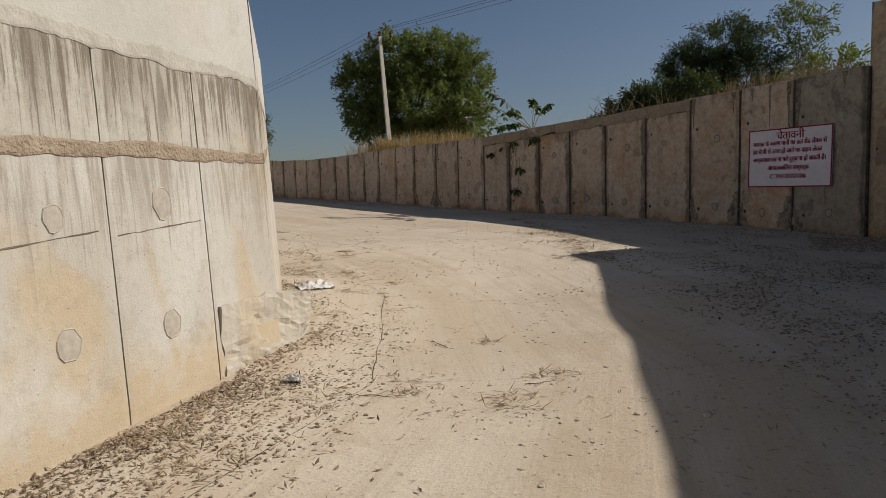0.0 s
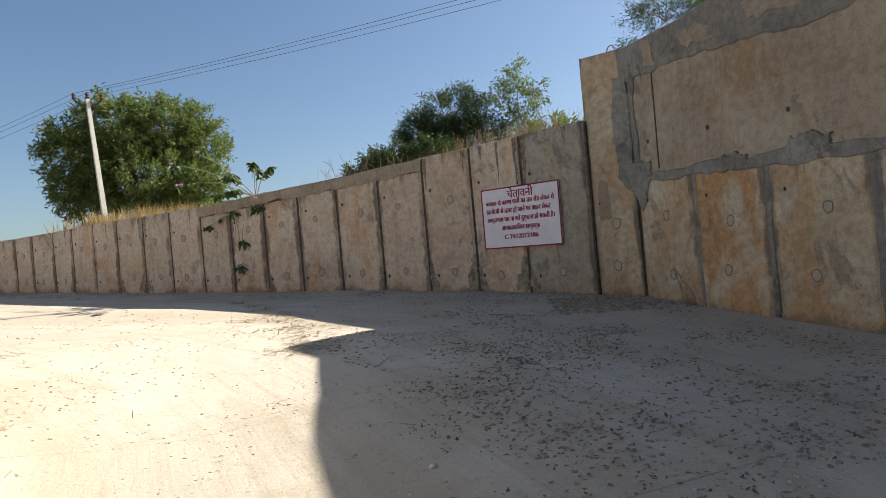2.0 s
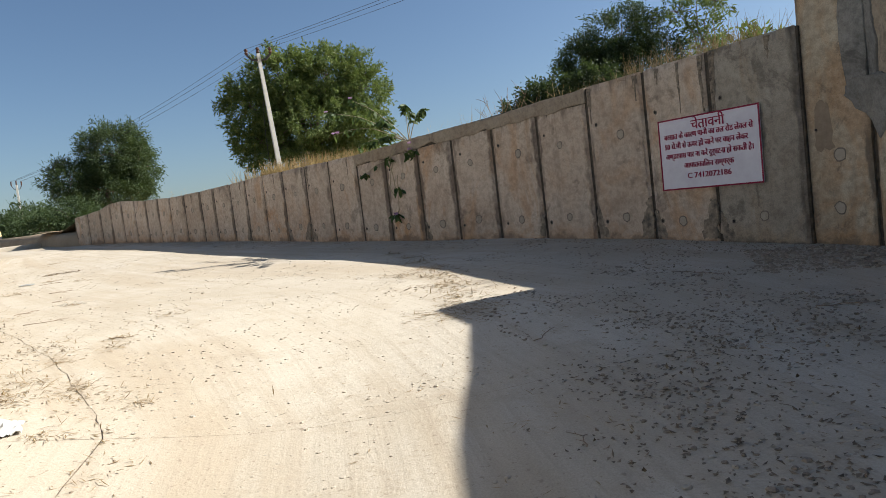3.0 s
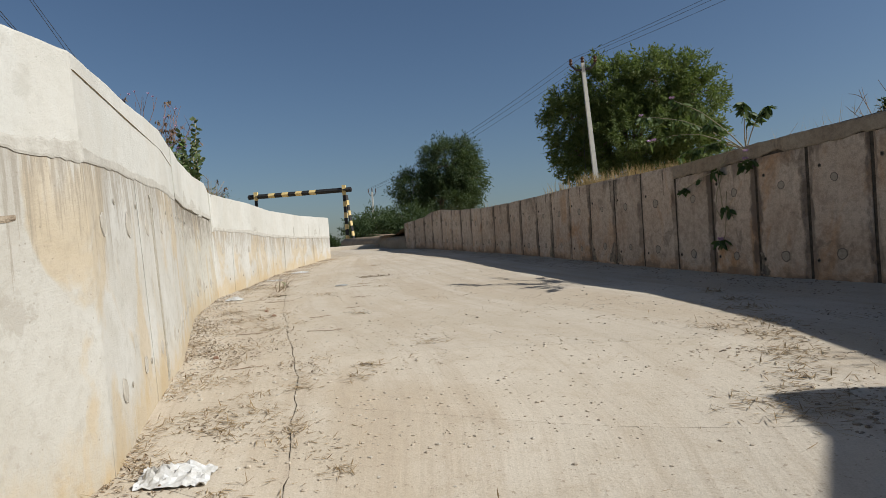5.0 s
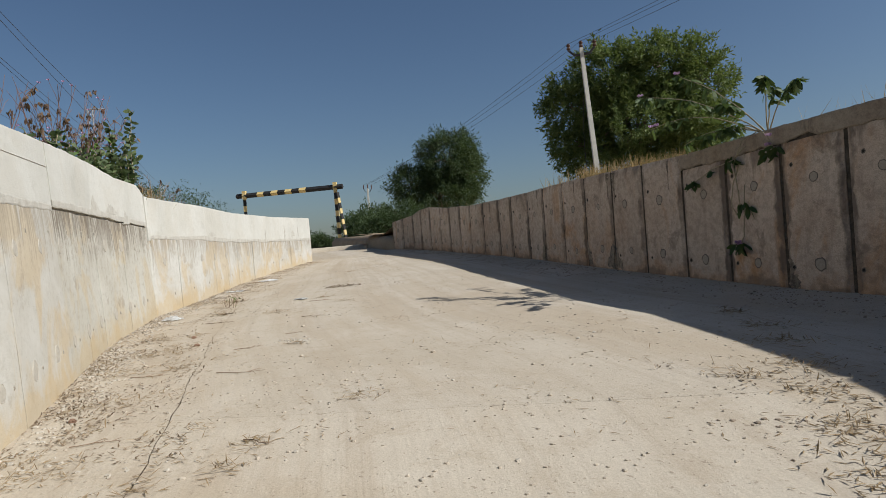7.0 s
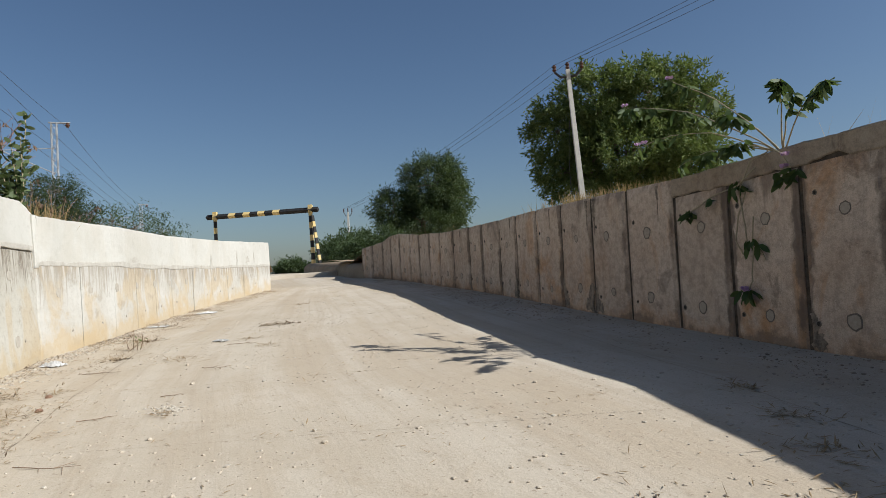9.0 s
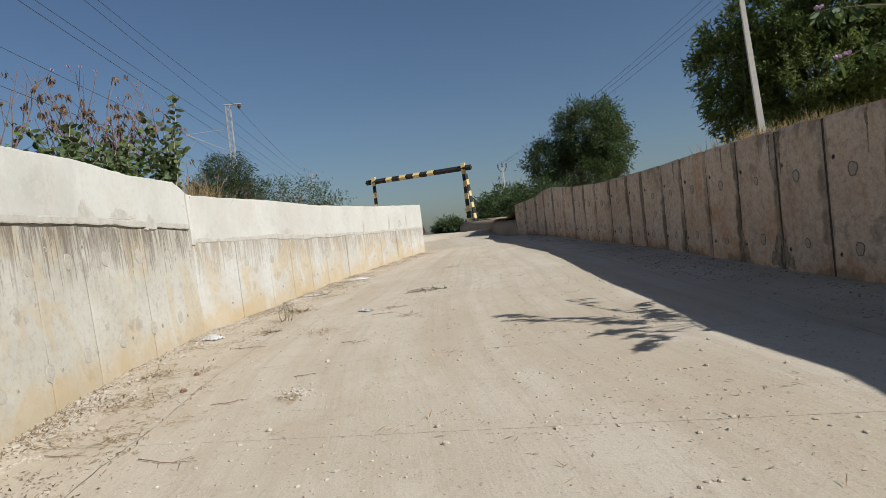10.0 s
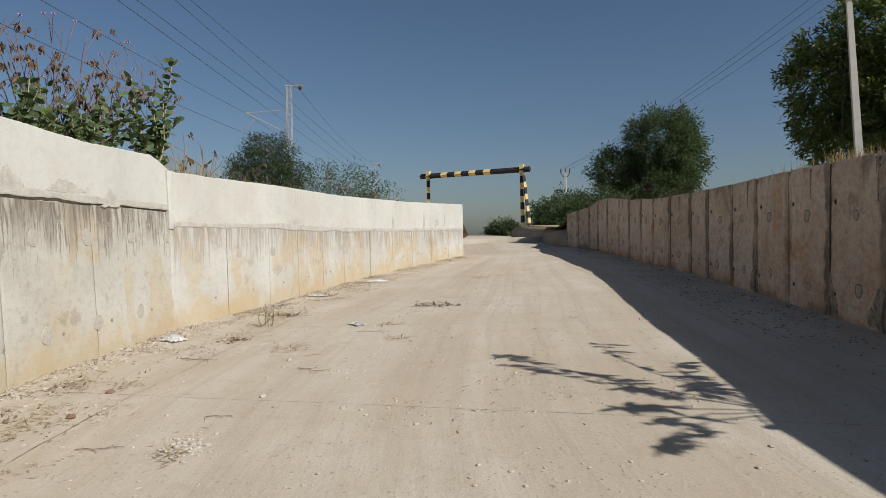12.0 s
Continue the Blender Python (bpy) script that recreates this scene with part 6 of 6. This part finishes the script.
litter("straw_litter", "tufts of dry straw on the sunlit edge of the shade", [Vector((-2.0 + random.Random(k).gauss(0, 0.28), 12.65 + random.Random(k + 999).gauss(0, 0.22))) for k in range(260)], 0.16, 0.008, STRAW, 76, 0.08)


litter("straw_litter", "drift of dry straw and bark along the shade's edge", heaps(((-2.2, 13.3, 1), (-2.5, 13.8, 1), (-2.8, 14.5, 0.9), (-3.2, 15.2, 0.9), (-3.6, 15.9, 0.8), (-4.0, 16.6, 0.8), (-4.6, 17.2, 0.6)), 110, 0.2, 90), 0.09, 0.012, STRAW, 90, 0.2)


def pebbles(name, label, spots, size, seed, material):
    """Loose stones: flat rounded lumps in one mesh."""
    g = np.random.default_rng(seed)
    m = len(spots)
    c = np.array([(q.x, q.y, ground_z(q)) for q in spots])
    ring = [(math.cos(k / 6 * math.tau), math.sin(k / 6 * math.tau)) for k in range(6)]
    base = np.array([(x, y, -0.1) for x, y in ring] + [(x * 0.95, y * 0.95, 0.28) for x, y in ring] + [(x * 0.55, y * 0.55, 0.52) for x, y in ring], float)
    r = size * (0.35 + 1.3 * g.random(m) ** 3)
    v = base[None] * r[:, None, None] * (0.75 + 0.5 * g.random((m, 1, 3))) * (0.8 + 0.4 * g.random((m, 18, 1)))
    a = g.random(m) * math.tau
    ca, sa = np.cos(a)[:, None], np.sin(a)[:, None]
    v = np.stack([v[..., 0] * ca - v[..., 1] * sa, v[..., 0] * sa + v[..., 1] * ca, v[..., 2]], -1) + c[:, None, :]
    sides = [(k, (k + 1) % 6, (k + 1) % 6 + 6, k + 6) for k in range(6)] + [(k + 6, (k + 1) % 6 + 6, (k + 1) % 6 + 12, k + 12) for k in range(6)]
    cap = list(range(12, 18))
    f = [[18 * i + q for q in side] for i in range(m) for side in (*sides, cap)]
    top = thing(name, label, "stones", tuple(c[0]), "stuff")
    mesh = bpy.data.meshes.new("stones")
    mesh.from_pydata(v.reshape(-1, 3).tolist(), [], f)
    mesh.materials.append(material)
    ob = new("stones", mesh)
    ob.parent = top
    ob.matrix_parent_inverse = top.matrix_world.inverted()


pebbles("gravel", "fine loose gravel scattered over the road", scattered(9000, 0.02, 0.98, 2.8, 13.8, piles(1.1, 0.05, 4.4), 81), 0.011, 81, PEBBLE)
pebbles("gravel", "coarser stones and crumbs on the road", scattered(700, 0.02, 0.98, 2.8, 13.5, piles(0.9, 0.05, 6.4), 82), 0.016, 82, PEBBLE)
pebbles("rubble", "crumbled concrete along the foot of the inner wall", scattered(2600, 0.0, 0.075, 6.0, 11.5, lambda q, k, s: (1 - k * 12.5) * (0.3 if s < 8 else 1.0), 83), 0.017, 83, PALE_PEBBLE)
DARK_CRUMB = simple("dark_crumbs", (0.15, 0.115, 0.08), (0.34, 0.27, 0.20), 20.0, by_island=0.7)
pebbles("gravel", "dark earthy crumbs strewn over the shaded road", scattered(5200, 0.52, 0.98, 2.8, 6.8, piles(1.0, 0.0, 8.8), 87), 0.013, 87, DARK_CRUMB)
pebbles("gravel", "brown soil crumbs heaped at the foot of the inner wall", scattered(5000, 0.0, 0.16, 2.6, 4.9, lambda q, k, s: piles(1.4, -0.2, 6.2)(q, k, s) * math.exp(-k * 18), 94), 0.011, 94, DARK_CRUMB)
pebbles("gravel", "earthy crumbs along the foot of the outer wall", scattered(2500, 0.86, 0.995, 5.6, 13.5, piles(1.1, -0.2, 3.8), 88), 0.013, 88, DARK_CRUMB)
pebbles("gravel", "pale crumbs strewn over the sunlit road", scattered(1100, 0.02, 0.8, 4.0, 13.8, piles(0.8, 0.0, 2.9), 86), 0.013, 86, PALE_PEBBLE)
pebbles("rubble", "gravel heap at the foot of the tall wall", [Vector((1.2 + random.Random(k).uniform(0, 2.0), 15.0 - random.Random(k + 500).uniform(0, 1.6))) for k in range(1500)], 0.022, 84, DARK_CRUMB)
pebbles("rubble", "patch of crumbled mortar on the road", [Vector((-8.93 + random.Random(k).gauss(0, 0.16), 13.9 + random.Random(k + 500).gauss(0, 0.1))) for k in range(130)], 0.016, 85, PALE_PEBBLE)


def lump(name, label, category, place, size, material, seed, group=""):
    bm = bmesh.new()
    bmesh.ops.create_icosphere(bm, subdivisions=2, radius=1)
    off = Vector((seed * 3.1, seed * 1.7, seed * 0.9))
    for v in bm.verts:
        d = v.co.normalized()
        v.co = d * (1 + 0.3 * noise.noise(d * 1.6 + off) + 0.16 * noise.noise(d * 4 + off))
        v.co = Vector((v.co.x * size[0], v.co.y * size[1], max(-0.3, v.co.z) * size[2]))
    q = Vector(place)
    top = thing(name, label, category, (q.x, q.y, ground_z(q)), group=group)
    bm.transform(Matrix.Translation((q.x, q.y, ground_z(q) + size[2] * 0.25)) @ Matrix.Rotation(seed, 4, "Z"))
    part("body", bm, material, top)


for k, (x, y) in enumerate(((-10.19, 13.09), (-10.9, 13.35), (-7.8, 10.95))):
    lump("brick_piece", "small broken piece of red brick on the road", "brick", (x, y), (0.042, 0.032, 0.028), BRICK, k + 1, "broken bricks")
for k, (x, y) in enumerate(((-9.6, 12.2), (-8.0, 13.4), (-6.6, 14.2), (-9.9, 14.6), (-11.2, 15.1), (-3.0, 8.0), (1.2, 9.4), (-0.2, 8.6))):
    lump("stone", "loose pale stone lying on the road", "stone", (x, y), (0.028, 0.024, 0.02), PEBBLE, k + 5, "loose stones")

PLASTIC = simple("dirty_white_plastic", (0.64, 0.64, 0.63), (0.42, 0.40, 0.36), 6.0, 0.45, 0.5)


def crumpled(name, label, place, sx, sy, height, seed, turn=0.0):
    """A crumpled sheet lying on the road."""
    bm = bmesh.new()
    m = 16
    rows = []
    q0 = Vector(place)
    for i in range(m + 1):
        row = []
        for j in range(m + 1):
            a, b = i / m - 0.5, j / m - 0.5
            edge = 1 + 0.25 * noise.noise((math.atan2(b, a + 1e-6) * 1.5, seed, 0))
            x, y = a * sx * edge, b * sy * edge
            x, y = x * math.cos(turn) - y * math.sin(turn), x * math.sin(turn) + y * math.cos(turn)
            q = q0 + Vector((x, y))
            fade = max(0.0, 1 - 3.6 * (a * a + b * b))
            z = ground_z(q) + 0.008 + height * fade * (0.2 + 1.3 * abs(noise.noise((a * 6, b * 6, seed)))) + 0.04 * abs(noise.noise((a * 15, b * 15, seed + 3)))
            row.append(bm.verts.new((q.x, q.y, z)))
        rows.append(row)
    for a, b in zip(rows, rows[1:]):
        for c in range(m):
            bm.faces.new((a[c], a[c + 1], b[c + 1], b[c]))
    bmesh.ops.recalc_face_normals(bm, faces=bm.faces)
    bmesh.ops.solidify(bm, geom=bm.faces[:], thickness=0.002)
    top = thing(name, label, "litter", (q0.x, q0.y, ground_z(q0)))
    part("sheet", bm, PLASTIC, top)


crumpled("plastic_sheet", "crumpled dirty white plastic sheet lying on the road", (-4.66, 9.2), 0.44, 0.3, 0.12, 1.0, 0.9)
crumpled("plastic_bag", "small crumpled white plastic bag beside the wall", (-13.4, 14.0), 0.34, 0.18, 0.1, 2.0, 0.6)
crumpled("paper_scrap", "flat white paper scrap on the road", (-12.85, 16.4), 0.26, 0.14, 0.03, 3.0, 0.3)
crumpled("paper_scrap", "flat white paper scrap beside the low wall", (-18.0, 18.5), 0.5, 0.2, 0.05, 4.0, 1.0)
crumpled("paper_scrap", "flat white paper scrap beside the low wall", (-16.5, 16.75), 0.4, 0.14, 0.03, 5.0, 0.8)
crumpled("paper_scrap", "small torn white scrap in the leaf litter", (-2.85, 6.35), 0.14, 0.08, 0.05, 6.0, 0.3)


def stick(place, length, turn, seed):
    r = random.Random(seed)
    q = Vector(place)
    z = ground_z(q) + 0.012
    top = thing("twig", "dry broken twig lying on the road", "twig", (q.x, q.y, z - 0.012), group="dry twigs")
    d = Vector((math.cos(turn), math.sin(turn), 0))
    bm = bmesh.new()
    pts = [Vector((q.x, q.y, z)) + d * length * (k / 5 - 0.5) + Vector((r.uniform(-1, 1), r.uniform(-1, 1), 0)) * length * 0.07 for k in range(6)]
    for p in pts:
        p.z = ground_z(p.xy) + 0.012
    tube(bm, pts, [0.0045, 0.004, 0.0038, 0.003, 0.0025, 0.0015], 5)
    for k in (2, 3, 4):
        side = Vector((-d.y, d.x, 0.12)) * r.choice((-1, 1)) + d * 0.8
        tube(bm, [pts[k], pts[k] + side.normalized() * length * r.uniform(0.12, 0.3)], [0.003, 0.0015], 4)
    part("wood", bm, TWIG, top)


for k, (x, y, l, t) in enumerate(((-7.98, 12.63, 0.55, 0.6), (-5.74, 11.64, 0.3, 0.2), (-9.2, 13.35, 0.35, 1.2), (-9.5, 14.2, 0.25, 1.0), (-10.6, 15.2, 0.45, 0.5), (-2.1, 6.3, 0.35, 0.3), (-1.2, 6.9, 0.2, 0.6),
                                  (0.6, 13.6, 0.7, -0.6), (-0.9, 11.6, 0.4, 1.2), (1.6, 11.9, 0.5, 0.1), (-2.4, 7.9, 0.3, 2.4), (-6.9, 10.9, 0.4, 0.9), (-11.9, 14.2, 0.5, 0.8), (-0.4, 9.4, 0.25, 2.0), (-8.9, 12.0, 0.4, 0.7), (-12.2, 16.4, 0.4, 0.9))):
    stick((x, y), l, t, 100 + k)
twiggy("weed", "small dry weed growing from the road's crack", (-13.68, 15.27, gz(-13.68, 15.27)), [(-13.75 + 0.08 * k, 15.2 + 0.05 * k, gz(-13.7, 15.3) + 0.22 + 0.05 * (k % 2)) for k in range(5)], 91, 2, 0, 2, 0.35)
twiggy("weed", "thin leafless weed against the tall wall", (2.95, 13.5, gz(2.95, 13.5)), [(2.7 + 0.1 * k, 13.3 + 0.2 * k, gz(2.9, 13.5) + 0.5 - 0.05 * k) for k in range(4)], 92, 0, 0, 0, 0.4)
